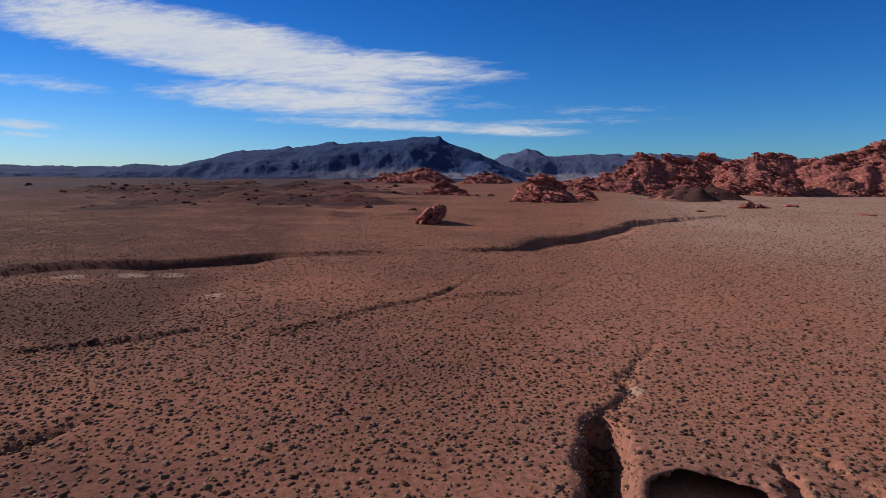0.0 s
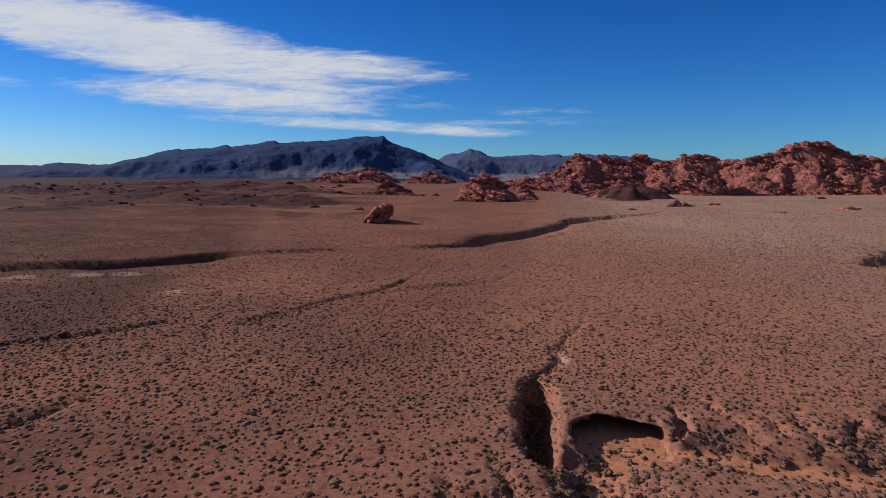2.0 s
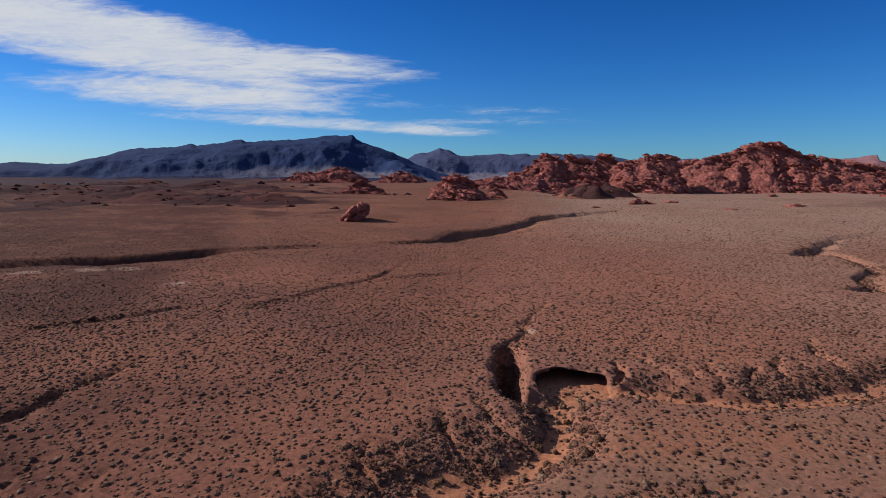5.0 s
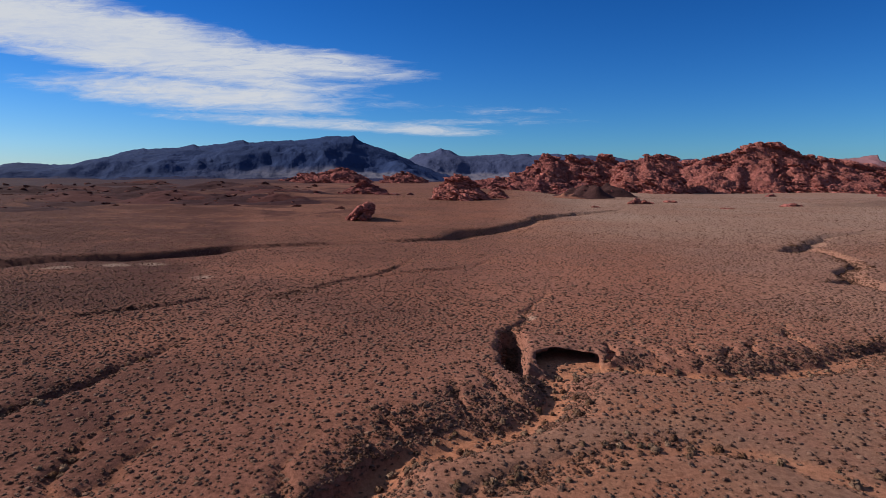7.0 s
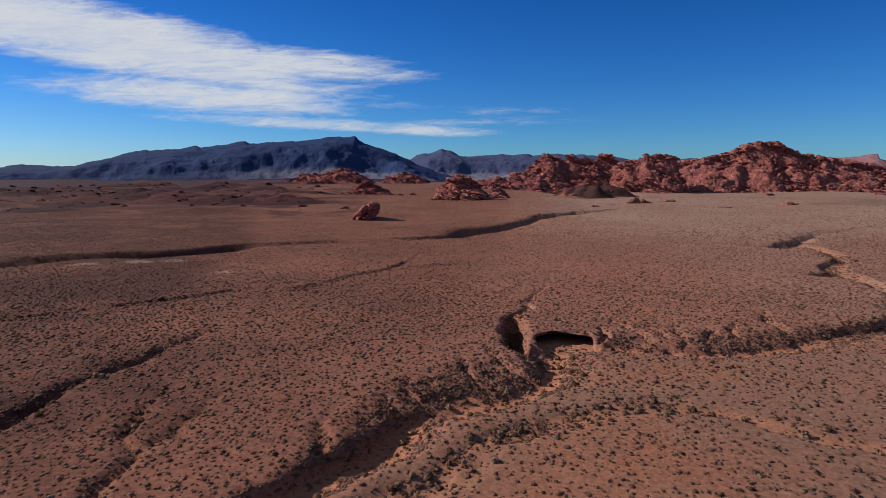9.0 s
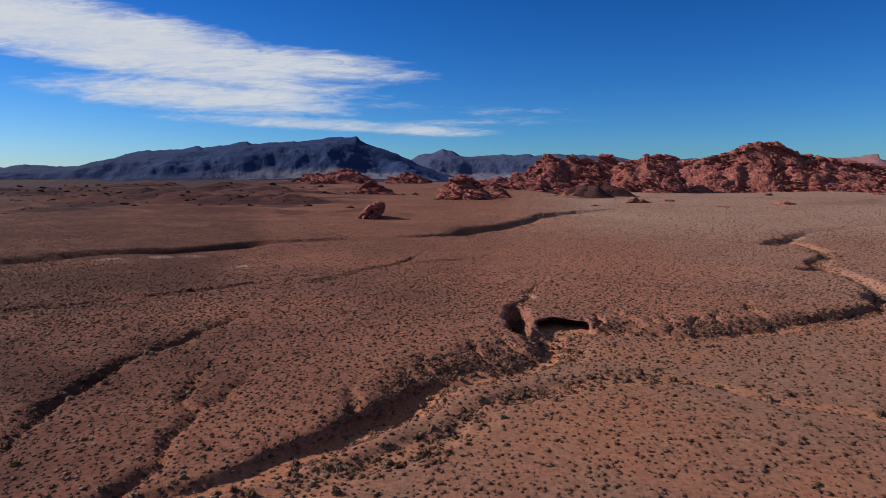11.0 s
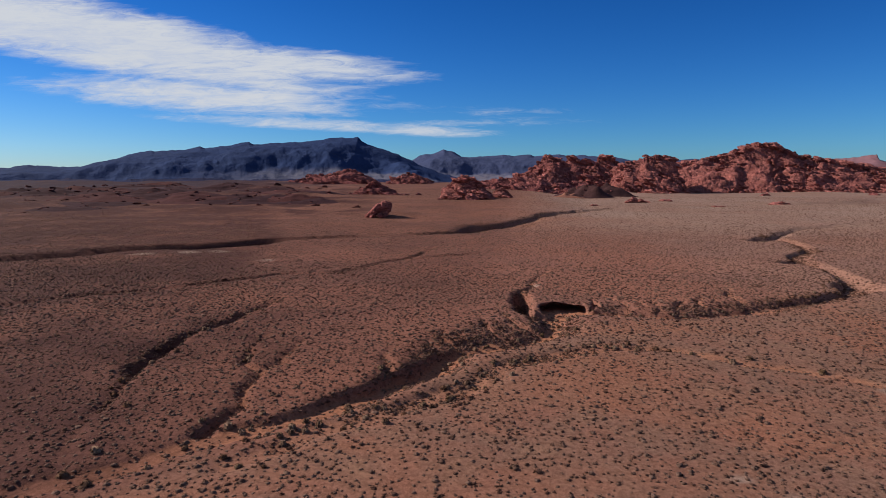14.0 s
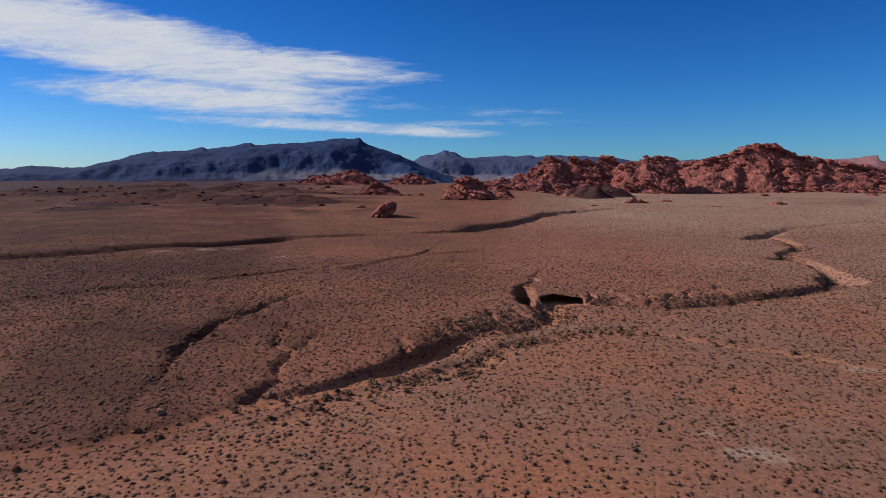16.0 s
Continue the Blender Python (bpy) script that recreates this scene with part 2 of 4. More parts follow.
SOIL = ground_material()
RED_ROCK = rock_material("red_sandstone", (0.64, 0.240, 0.205), (0.25, 0.083, 0.080), (0.56, 0.270, 0.225))
DUSK_ROCK = rock_material("dark_red_sandstone", (0.47, 0.165, 0.150), (0.20, 0.068, 0.068), (0.43, 0.19, 0.17))
BROWN_ROCK = rock_material("dark_brown_rock", (0.22, 0.082, 0.074), (0.10, 0.040, 0.040), (0.20, 0.095, 0.085))
DARK_HILL = plain_material("dark_scree", (0.052, 0.023, 0.026), 0.95, 0.6, 0.08)
BLACK_HILL = plain_material("black_scree", (0.062, 0.030, 0.030), 0.95, 0.6, 0.08)
DARK_SOIL = plain_material("dark_red_soil", (0.085, 0.033, 0.032), 0.95, 0.6, 0.12)
SHRUB = shrub_material("dry_shrub", [(0.062, 0.028, 0.020), (0.094, 0.048, 0.035), (0.175, 0.105, 0.080), (0.082, 0.046, 0.032)])
MID_SHRUB = shrub_material("brown_shrub", [(0.062, 0.028, 0.020), (0.095, 0.047, 0.034), (0.178, 0.104, 0.080), (0.083, 0.044, 0.031)])
DARK_SHRUB = shrub_material("dark_shrub", [(0.058, 0.025, 0.017), (0.088, 0.040, 0.027), (0.155, 0.082, 0.058), (0.076, 0.039, 0.024)])
BUSH = shrub_material("grey_green_bush", [(0.075, 0.034, 0.021), (0.125, 0.066, 0.043), (0.235, 0.150, 0.108), (0.11, 0.064, 0.036)], True)
STEM = plain_material("dry_stem", (0.14, 0.10, 0.075), 0.9, 0.4, 6.0)
# both ranges: haze blue and shade put into rock and fan colours
HAZED_RANGE = mountain_material("far_range_haze_blue", (0.022, 0.038, 0.100), (0.15, 0.145, 0.19))
HAZED_FAR_RANGE = mountain_material("farther_range_haze_blue", (0.050, 0.062, 0.125), (0.18, 0.165, 0.21))
MESA_ROCK = mountain_material("far_mesa_rock", (0.21, 0.11, 0.125), (0.22, 0.14, 0.14))


# ---------------------------------------------------------------- numeric noise
def lattice(ix, iy, seed):
    h = (ix.astype(np.int64) * 374761393 + iy.astype(np.int64) * 668265263 + seed * 1442695041) & 0x7FFFFFFF
    h = ((h ^ (h >> 13)) * 1274126177) & 0x7FFFFFFF
    return ((h ^ (h >> 16)) & 0xFFFF) / 65535.0


def vnoise(x, y, seed=0):
    ix, iy = np.floor(x), np.floor(y)
    fx, fy = x - ix, y - iy
    fx, fy = fx * fx * (3 - 2 * fx), fy * fy * (3 - 2 * fy)
    a, b = lattice(ix, iy, seed), lattice(ix + 1, iy, seed)
    c, d = lattice(ix, iy + 1, seed), lattice(ix + 1, iy + 1, seed)
    return (a * (1 - fx) + b * fx) * (1 - fy) + (c * (1 - fx) + d * fx) * fy


def fbm(x, y, octaves=4, seed=0, gain=0.5):
    s, amp, tot = 0, 1.0, 0.0
    for o in range(octaves):
        s = s + amp * vnoise(x * 2**o + 17.3 * o, y * 2**o - 9.1 * o, seed + o)
        tot += amp
        amp *= gain
    return s / tot


def step(a, b, x):
    t = np.clip((x - a) / (b - a), 0, 1)
    return t * t * (3 - 2 * t)


def heads(x, y, seed):
    """Rounded heads packed side by side: dome (1 on the tops, 0 in the clefts), width left to the cleft, and each head's own chance."""
    ix, iy = np.floor(x), np.floor(y)
    near, next_near, chance = np.full(np.shape(x), 9.0), np.full(np.shape(x), 9.0), np.zeros(np.shape(x))
    for i in (-1, 0, 1):
        for j in (-1, 0, 1):
            cx = ix + i + 0.1 + 0.8 * lattice(ix + i, iy + j, seed)
            cy = iy + j + 0.1 + 0.8 * lattice(ix + i, iy + j, seed + 7)
            d = np.hypot(x - cx, y - cy)
            first = d < near
            next_near = np.where(first, near, np.minimum(next_near, d))
            chance = np.where(first, lattice(ix + i, iy + j, seed + 13), chance)
            near = np.where(first, d, near)
    return np.sqrt(np.clip(1 - (near / 0.85) ** 2, 0, 1)), next_near - near, chance


# ---------------------------------------------------------------- lie of the land
def plain(x, y):
    """Height of the open desert without its washes."""
    west = np.interp(y, [-3000, 0, 250, 450, 700, 1100, 1500, 2500, 4200, 6000], [6, 0, -3, 0.5, -2, 4, -6, -32, -55, -60])
    east = np.interp(y, [-3000, 0, 300, 577, 1400, 4200, 6000], [6, 0, -3, -6.5, -23, -60, -62])
    a = step(-0.02, 0.12, x / np.maximum(y + 150, 60))
    z = west * (1 - a) + east * a
    roll = (fbm(x / 60, y / 60, 3, 5) - 0.5) * 1.6 + (fbm(x / 14, y / 14, 3, 9) - 0.5) * 0.5
    far = np.clip(np.hypot(x, y) / 300 - 0.6, 0, 3)
    far_west = step(200, 400, y) * (1 - step(1300, 2200, y)) * step(-0.22, -0.5, x / np.maximum(y + 150, 60))
    swell = np.clip(fbm(x / 85, y / 60, 4, 23) - 0.47, 0, 1) * 22 * far_west
    z = z + 3.4 * np.exp(-(((x + 99) / 20) ** 2 + ((y - 268) / 15) ** 2))     # rise behind the lone boulder
    return z + roll + swell + far * (fbm(x / 170, y / 170, 3, 21) - 0.5) * 3.0


def along(line, x, y):
    """Distance to a polyline, side (positive to its left) and place along it (0..n-1)."""
    best = np.full(x.shape, 1e9)
    side, where = np.zeros(x.shape), np.zeros(x.shape)
    for i in range(len(line) - 1):
        (ax, ay), (bx, by) = line[i], line[i + 1]
        dx, dy = bx - ax, by - ay
        t = np.clip(((x - ax) * dx + (y - ay) * dy) / (dx * dx + dy * dy), 0, 1)
        d = np.hypot(x - ax - t * dx, y - ay - t * dy)
        near = d < best
        s = np.sign(dx * (y - ay) - dy * (x - ax))
        best, side, where = np.where(near, d, best), np.where(near, s, side), np.where(near, i + t, where)
    return best, side, where


# each wash: centre line from west to east, depths along it, half width of the bed, run of the left and the right bank, how sandy
WASHES = {
    "main": dict(line=[(-75, -114), (-49, -101), (-40, -93), (-35.5, -88), (-32, -84.8), (-29, -81.4), (-25, -76), (-20.5, -68.8), (-16.7, -61.8), (-14.2, -56.3), (-11.8, -50.5), (-8, -46.8), (-4.5, -43.5)],
                 deep=[0.5, 0.4, 0.4, 0.4, 0.6, 0.8, 1.3, 2.0, 2.6, 2.8, 2.6, 1.8, 0.6], bed=1.3, cliff=0.66, left=4.6, right=6.0, sand=0.9),
    "main_mid": dict(line=[(-13, -54.5), (-10.4, -50.2), (-6.6, -47.2), (-3, -44.3), (1.8, -39.9), (4.6, -37), (6.0, -33.5)],
                     deep=[1.6, 2.2, 2.5, 2.6, 2.6, 2.4, 1.6], bed=0.8, cliff=0.12, left=12.0, right=6.0, sand=0.85),
    "main_head": dict(line=[(3.0, -38.6), (5.2, -36.4), (6.4, -32), (6.4, -27), (6.6, -22.5), (10, -18.5)],
                      deep=[2.0, 2.3, 2.3, 2.3, 2.3, 2.3], bed=0.8, cliff=0.1, left=5.0, right=7.0, sand=0.85),
    "main_east": dict(line=[(9.5, -18.5), (15, -16.5), (21, -17), (30, -18.5), (40, -16.5), (52, -11), (63, -4)], deep=[2.3, 2.3, 2.3, 2.3, 2.3, 2.2, 2.0], bed=0.9, cliff=0.2, left=6.5, right=7.5, sand=0.8),
    "east": dict(line=[(63, -4), (72, 0), (82, 8), (90, 20), (94, 36), (95, 52), (97, 66), (105, 80), (113, 92), (116, 118), (113, 136), (131, 164)],
                 deep=[2.0, 1.6, 1.6, 2.4, 1.6, 1.2, 2.4, 1.4, 1.2, 1.4, 2.4, 2.0], bed=1.8, cliff=0.5, left=2.4, right=4.5, sand=0.4),
    "east_far": dict(line=[(128, 160), (161, 198), (192, 219), (224, 240), (290, 292), (360, 330)], deep=[2.0, 1.3, 1.3, 1.4, 1.4, 0.8], bed=1.2, cliff=0.8, left=3.6, right=4.0, sand=0.05),
    "slot": dict(line=[(5.2, -23), (1.6, -24), (0.2, -20), (0.1, -14), (0.1, -8), (-0.4, -3.2)], deep=[2.3, 2.8, 3.8, 4.6, 4.4, 3.6], bed=1.2, cliff=0.6, left=1.9, right=2.6, sand=0.0),
    "slot_head": dict(line=[(0, -2), (1.2, 2), (3.0, 6.5), (2.6, 12), (4.4, 18), (6.0, 25), (8, 34)], deep=[0.8, 0.5, 0.5, 0.4, 0.35, 0.25, 0.1], bed=0.5, left=1.6, right=2.6, sand=0.3),
    "west": dict(line=[(-46, -97), (-51, -87), (-56, -76), (-59.5, -66), (-61, -56), (-62, -47), (-61, -39), (-60, -31), (-59, -23), (-58, -16)],
                 deep=[0.2, 0.25, 0.5, 1.3, 2.0, 0.9, 1.8, 1.1, 0.9, 0.2], bed=0.4, cliff=0.4, left=5.6, right=2.4, sand=0.3),
    "west_side": dict(line=[(-36, -86), (-36.5, -78), (-38.5, -71), (-40, -66), (-45, -61), (-46.5, -53), (-46.5, -46)], deep=[1.2, 0.9, 0.8, 0.8, 0.7, 0.5, 0.1], bed=0.3, cliff=0.3, left=2.6, right=1.2, sand=0.8),
    "west_side_two": dict(line=[(-40, -66), (-39.2, -60), (-39.4, -54), (-38, -47)], deep=[0.7, 0.6, 0.4, 0.1], bed=0.4, left=2.2, right=1.4, sand=0.6),
    "middle": dict(line=[(-190, -70), (-140, -50), (-117, -32), (-109, -19), (-99, -13), (-89, -2), (-80, 4), (-73, 14), (-64, 14.5), (-56, 18), (-50, 29), (-45, 45), (-39, 58), (-37, 73), (-35, 91), (-29, 111)],
                   deep=[1.0, 0.9, 0.8, 0.6, 0.4, 0.5, 0.7, 0.7, 0.3, 0.35, 0.5, 0.5, 0.5, 0.3, 0.2, 0.05], bed=0.5, left=1.8, right=2.4, sand=0.2),
    "middle_branch": dict(line=[(-40, 50), (-36, 53), (-30, 58), (-21.5, 64), (-15, 71), (-8, 83), (-3, 98)], deep=[0.4, 0.4, 0.4, 0.35, 0.3, 0.25, 0.05], bed=0.4, left=1.8, right=2.0, sand=0.2),
    "far_west": dict(line=[(-360, -70), (-260, -22), (-205, 16), (-186, 38), (-172, 57), (-160, 69), (-149, 75.5), (-138, 79.5), (-130, 85), (-122, 94), (-113, 106), (-103, 114), (-88, 121), (-70, 128)],
                     deep=[5.0, 4.8, 4.4, 4.0, 3.6, 3.6, 4.2, 4.6, 4.8, 4.4, 1.8, 1.3, 1.0, 0.3], bed=2.2, cliff=0.7, left=7.5, right=20.0, sand=0.15),
    "far_mid": dict(line=[(-58, 138), (-50, 142), (-43, 147), (-35, 157), (-29, 185), (-16, 209), (-3, 235), (5, 257), (10, 272), (16, 299), (34, 326), (55, 350), (70, 372), (110, 420)],
                    deep=[0.3, 1.2, 2.2, 3.6, 4.6, 4.0, 3.6, 3.4, 2.6, 3.4, 2.6, 2.0, 1.4, 0.4], bed=1.6, cliff=0.45, left=9.0, right=20.0, sand=0.4),
    "far_mid_side": dict(line=[(-18, 174), (-7, 188), (6, 205), (14, 222)], deep=[0.2, 0.8, 0.7, 0.1], bed=0.5, cliff=0.6, left=2.5, right=5.0, sand=0.3),
    "far_mid_fork": dict(line=[(10, 273), (15, 258), (33, 256), (50, 262)], deep=[1.4, 1.0, 0.8, 0.1], bed=0.6, cliff=0.5, left=3.5, right=5.0, sand=0.3),
    "far_line": dict(line=[(106, 372), (133, 387), (183, 430), (225, 447)], deep=[0.2, 0.9, 1.0, 0.2], bed=0.6, cliff=0.6, left=3.0, right=6.0, sand=0.1),
    "far_east": dict(line=[(250, 520), (345, 549), (420, 590), (540, 770)], deep=[0.5, 5.0, 5.0, 4.0], bed=9.0, cliff=0.7, left=12.0, right=20.0, sand=0.4),
    "strip": dict(line=[(-30, -92), (-20, -80), (-12, -72), (-7.5, -67), (-3, -59.6), (1.6, -55), (7.4, -51.8), (12.8, -48), (22, -45)], deep=[0.3, 0.4, 0.45, 0.5, 0.5, 0.45, 0.35, 0.25, 0.1], bed=1.4, left=2.2, right=2.5, sand=0.3),
    "trail": dict(line=[(14, -46), (20, -46.5), (25.5, -46.6), (30, -49), (35, -51.5), (41, -53), (54, -62), (75, -72)], deep=[0.2, 0.35, 0.4, 0.4, 0.35, 0.35, 0.3, 0.2], bed=0.8, left=1.5, right=1.5, sand=0.55),
    "cleft": dict(line=[(15.2, -16), (16.6, -12.5), (17.0, -9)], deep=[1.6, 2.0, 0.9], bed=0.3, left=0.9, right=1.1, sand=0.2),
    "pit_one": dict(line=[(82, 14), (86, 20), (90, 23)], deep=[2.0, 3.0, 2.0], bed=1.2, left=1.4, right=2.2, sand=0.1),
    "pit_two": dict(line=[(88, 58), (93, 61.5), (98, 64)], deep=[2.0, 3.0, 2.0], bed=1.6, left=1.6, right=2.4, sand=0.1),
    "pit_three": dict(line=[(103, 118), (109, 124), (114, 136), (122, 150)], deep=[1.6, 3.2, 2.8, 2.0], bed=1.8, left=1.8, right=2.6, sand=0.1),
    "rill_nine": dict(line=[(27.5, -15), (28, -11), (27, -6)], deep=[0.83, 0.5, 0.06], bed=0.2, left=0.8, right=1.2, sand=0.3),
    "rill_ten": dict(line=[(36, -14), (37, -9), (36, -5)], deep=[0.88, 0.44, 0.06], bed=0.2, left=0.9, right=1.2, sand=0.3),
    "rill_eleven": dict(line=[(46.5, -9), (46, -4), (49, 2)], deep=[0.72, 0.39, 0.06], bed=0.2, left=0.9, right=1.2, sand=0.3),
    "rill_one": dict(line=[(24, -15), (24, -10), (22.5, -5), (20, -1)], deep=[1.1, 0.83, 0.5, 0.11], bed=0.3, left=1.0, right=1.6, sand=0.4),
    "rill_two": dict(line=[(32, -15), (31, -9), (33, -3)], deep=[0.77, 0.39, 0.06], bed=0.3, left=1.4, right=1.4, sand=0.4),
    "rill_three": dict(line=[(41, -13), (41, -7), (45, 0)], deep=[1.1, 0.72, 0.11], bed=0.3, left=1.2, right=1.6, sand=0.5),
    "rill_four": dict(line=[(53, -6), (51, 2), (54, 9)], deep=[0.99, 0.66, 0.11], bed=0.3, left=1.3, right=1.6, sand=0.5),
    "rill_five": dict(line=[(-10.5, -49), (-14, -44), (-14.5, -38)], deep=[2.4, 1.2, 0.1], bed=0.3, left=2.2, right=1.4, sand=0.2),
    "rill_six": dict(line=[(-3.5, -41), (-7, -35), (-7.5, -29)], deep=[1.8, 1.2, 0.1], bed=0.3, left=2.4, right=1.4, sand=0.2),
    "rill_seven": dict(line=[(2.5, -36), (-1.5, -31), (-4, -25)], deep=[1.8, 1.2, 0.1], bed=0.3, left=2.2, right=1.4, sand=0.2),
    "rill_eight": dict(line=[(-20, -63), (-23, -57), (-22.5, -51)], deep=[1.0, 0.5, 0.1], bed=0.3, left=1.8, right=1.4, sand=0.3),
}


def rugged(x, y):
    """Query points pushed about, so that banks run unevenly."""
    near = 1 - step(40, 130, np.hypot(x, y + 40))
    wx = (fbm(x / 6, y / 6, 3, 31) - 0.5) * 3.4 * near + (fbm(x / 1.7, y / 1.7, 2, 35) - 0.5) * 0.9 * near + (1 - near) * ((fbm(x / 25, y / 25, 3, 32) - 0.5) * 8 + (fbm(x / 13, y / 13, 2, 33) - 0.5) * 4)
    wy = (fbm(x / 6, y / 6, 3, 41) - 0.5) * 3.4 * near + (fbm(x / 1.7, y / 1.7, 2, 45) - 0.5) * 0.9 * near + (1 - near) * ((fbm(x / 25, y / 25, 3, 42) - 0.5) * 8 + (fbm(x / 13, y / 13, 2, 43) - 0.5) * 4)
    calm = 1 - 0.8 * np.exp(-(((x - 1) / 6) ** 2 + ((y + 12) / 13) ** 2))
    return x + wx * calm, y + wy * calm


ALCOVE = (9.8, -17.2, 5.8, 5.4)   # undercut bay in the north bank: centre, half width, half depth


def land(x, y):
    """Height of the ground, with the washes cut in, and how sandy the bed is."""
    x, y = np.asarray(x, float), np.asarray(y, float)
    z, sand = plain(x, y), np.zeros(np.shape(x))
    cut = np.zeros(np.shape(x))
    qx, qy = rugged(x, y)
    for wash in WASHES.values():
        line = wash["line"]
        reach = wash["bed"] + max(wash["left"], wash["right"]) + 6
        xs, ys = [p[0] for p in line], [p[1] for p in line]
        m = (x > min(xs) - reach) & (x < max(xs) + reach) & (y > min(ys) - reach) & (y < max(ys) + reach)
        if not m.any():
            continue
        d, side, where = along(line, qx[m], qy[m])
        deep = np.interp(where, range(len(line)), wash["deep"])
        run = np.where(side > 0, wash["left"], wash["right"]) * np.clip(deep / max(wash["deep"]), 0.35, 1)
        t = np.clip((d - wash["bed"]) / run, 0, 1)
        foot = np.clip((d - wash["bed"]) / (0.32 * run), 0, 1)
        c = deep * np.where(side > 0, wash.get("cliff", 0.5) * (1 - foot) + (1 - wash.get("cliff", 0.5)) * (1 - t) ** 1.5, 1 - step(0, 1, t))
        cut[m] = np.maximum(cut[m], c)
        sand[m] = np.maximum(sand[m], wash["sand"] * (1 - step(0.0, 0.45, (d - wash["bed"]) / run * np.where(side > 0, 3.0, 1.0))))
    # round bay under the alcove's roof
    ax, ay, aw, ah = ALCOVE
    e = np.hypot((x - ax) / aw, (y - ay) / ah) + (fbm(x / 1.5, y / 1.5, 2, 83) - 0.5) * 0.12
    bay = 2.5 * (1 - step(0.9, 1.0, e))
    cut = np.maximum(cut, bay)
    sand = np.maximum(sand, 0.7 * (1 - step(0.75, 0.95, e)))
    scar = step(0.1, 0.6, cut) * (1 - 0.75 * sand) * (1 - step(60, 160, np.hypot(x, y + 40)))
    return z - cut + scar * ((fbm(x / 1.1, y / 1.1, 3, 57) - 0.5) * 0.8 + (fbm(x / 3.5, y / 3.5, 2, 58) - 0.5) * 0.8), sand


def cells(lo, hi, size, out_lo, out_hi, grow, close):
    """Grid lines: even between lo and hi, tighter round the alcove, wider and wider outside."""
    a, b, tight = close
    mid = list(np.arange(lo, a, size)) + list(np.arange(a, b, tight)) + list(np.arange(b, hi + 1e-6, size))
    hi = mid[-1]
    up, s = [hi], size
    while up[-1] < out_hi:
        s *= grow if up[-1] < 430 else 1.04
        up.append(up[-1] + s)
    down, s = [lo], size
    while down[-1] > out_lo:
        s *= grow
        down.append(down[-1] - s)
    return np.array(down[:0:-1] + mid + up[1:])


def sheet(name, px, py, pz, mat, floats=()):
    """One mesh from a grid of points."""
    h, wd = px.shape
    co = np.stack([px, py, pz], -1).reshape(-1, 3).astype(np.float32)
    i = (np.arange(h - 1)[:, None] * wd + np.arange(wd - 1)[None]).ravel()
    quads = np.stack([i, i + 1, i + wd + 1, i + wd], -1).astype(np.int32)
    me = bpy.data.meshes.new(name)
    me.vertices.add(len(co)), me.loops.add(quads.size), me.polygons.add(len(quads))
    me.vertices.foreach_set("co", co.ravel())
    me.loops.foreach_set("vertex_index", quads.ravel())
    me.polygons.foreach_set("loop_start", np.arange(0, quads.size, 4, dtype=np.int32))
    me.polygons.foreach_set("loop_total", np.full(len(quads), 4, dtype=np.int32))
    me.polygons.foreach_set("use_smooth", np.ones(len(quads), dtype=bool))
    for label, values in floats:
        at = me.attributes.new(label, "FLOAT", "POINT")
        at.data.foreach_set("value", np.ravel(values).astype(np.float32))
    me.update(calc_edges=True)
    me.materials.append(mat)
    return me


gx = cells(-68, 118, 0.62, -5200, 5200, 1.038, (-6, 20, 0.30))
gy = cells(-104, 10, 0.56, -1500, 4700, 1.0115, (-26, -6, 0.28))
X, Y = np.meshgrid(gx, gy)
Z, SAND = land(X, Y)
# the alcove's back wall is hollowed out under its rim
ax, ay, aw, ah = ALCOVE
E = np.hypot((X - ax) / aw, (Y - ay) / ah)
HOLLOW = step(0.5, 1.5, plain(X, Y) - Z) * step(0.35, 0.9, E) * (E < 1.25) * step(-0.15, 0.35, (Y - ay) / ah) * step(0.95, 0.7, (X - ax) / aw) * step(-0.97, -0.75, (X - ax) / aw)
X0, Y0 = X, Y
X = X0 + (X0 - ax) * 0.28 * HOLLOW
Y = Y0 + (Y0 - ay) * 1.35 * HOLLOW
SCRUB = (0.42 + 0.30 * step(-10, 150, Y)) * (1 - step(700, 1700, Y)) * (1 - SAND)
SAND = SAND * (1 - 0.85 * step(45, 70, X) * step(0.44, 0.58, fbm(X / 8, Y / 8, 2, 97)))
CALICHE = np.zeros(X.shape)
for px, py, pr in ((25, -92.5, 3.4), (22, -88, 1.6), (52, -62, 3.0), (4, 9, 2.6), (-88, 38, 4.0), (150, 215, 8.0), (-128, 53, 7.0), (-118, 57, 5.0), (-142, 47, 6.0)):
    CALICHE = np.maximum(CALICHE, 1 - step(0.3, 1.1, np.hypot(X - px, (Y - py) * 1.5) / pr + (fbm(X / 2, Y / 2, 3, 71) - 0.5) * 1.1))
CALICHE = np.maximum(CALICHE, 0.42 * step(-60, 60, Y) * step(30, 90, X) * (0.4 + fbm(X / 30, Y / 30, 3, 73)))
CALICHE = np.maximum(CALICHE, 0.85 * step(50, 260, Y) * step(-30, 90, X) * (0.4 + fbm(X / 60, Y / 60, 3, 72)))
NEAR_EDGE = [(-60, -118), (-28, -88), (-11, -62), (3.2, -42), (12.6, -31), (23, -25), (36, -23.5), (60, -14), (110, 20)]
EDGE = along(NEAR_EDGE, X, Y)
GRAVEL = step(-6, 6, EDGE[0] * -EDGE[1])
GRAVEL = np.maximum(GRAVEL, 0.75 * step(60, 260, Y) * fbm(X / 90, Y / 90, 3, 77))
SCRUB = SCRUB * (1 - 0.6 * GRAVEL * (1 - step(30, 90, Y)))
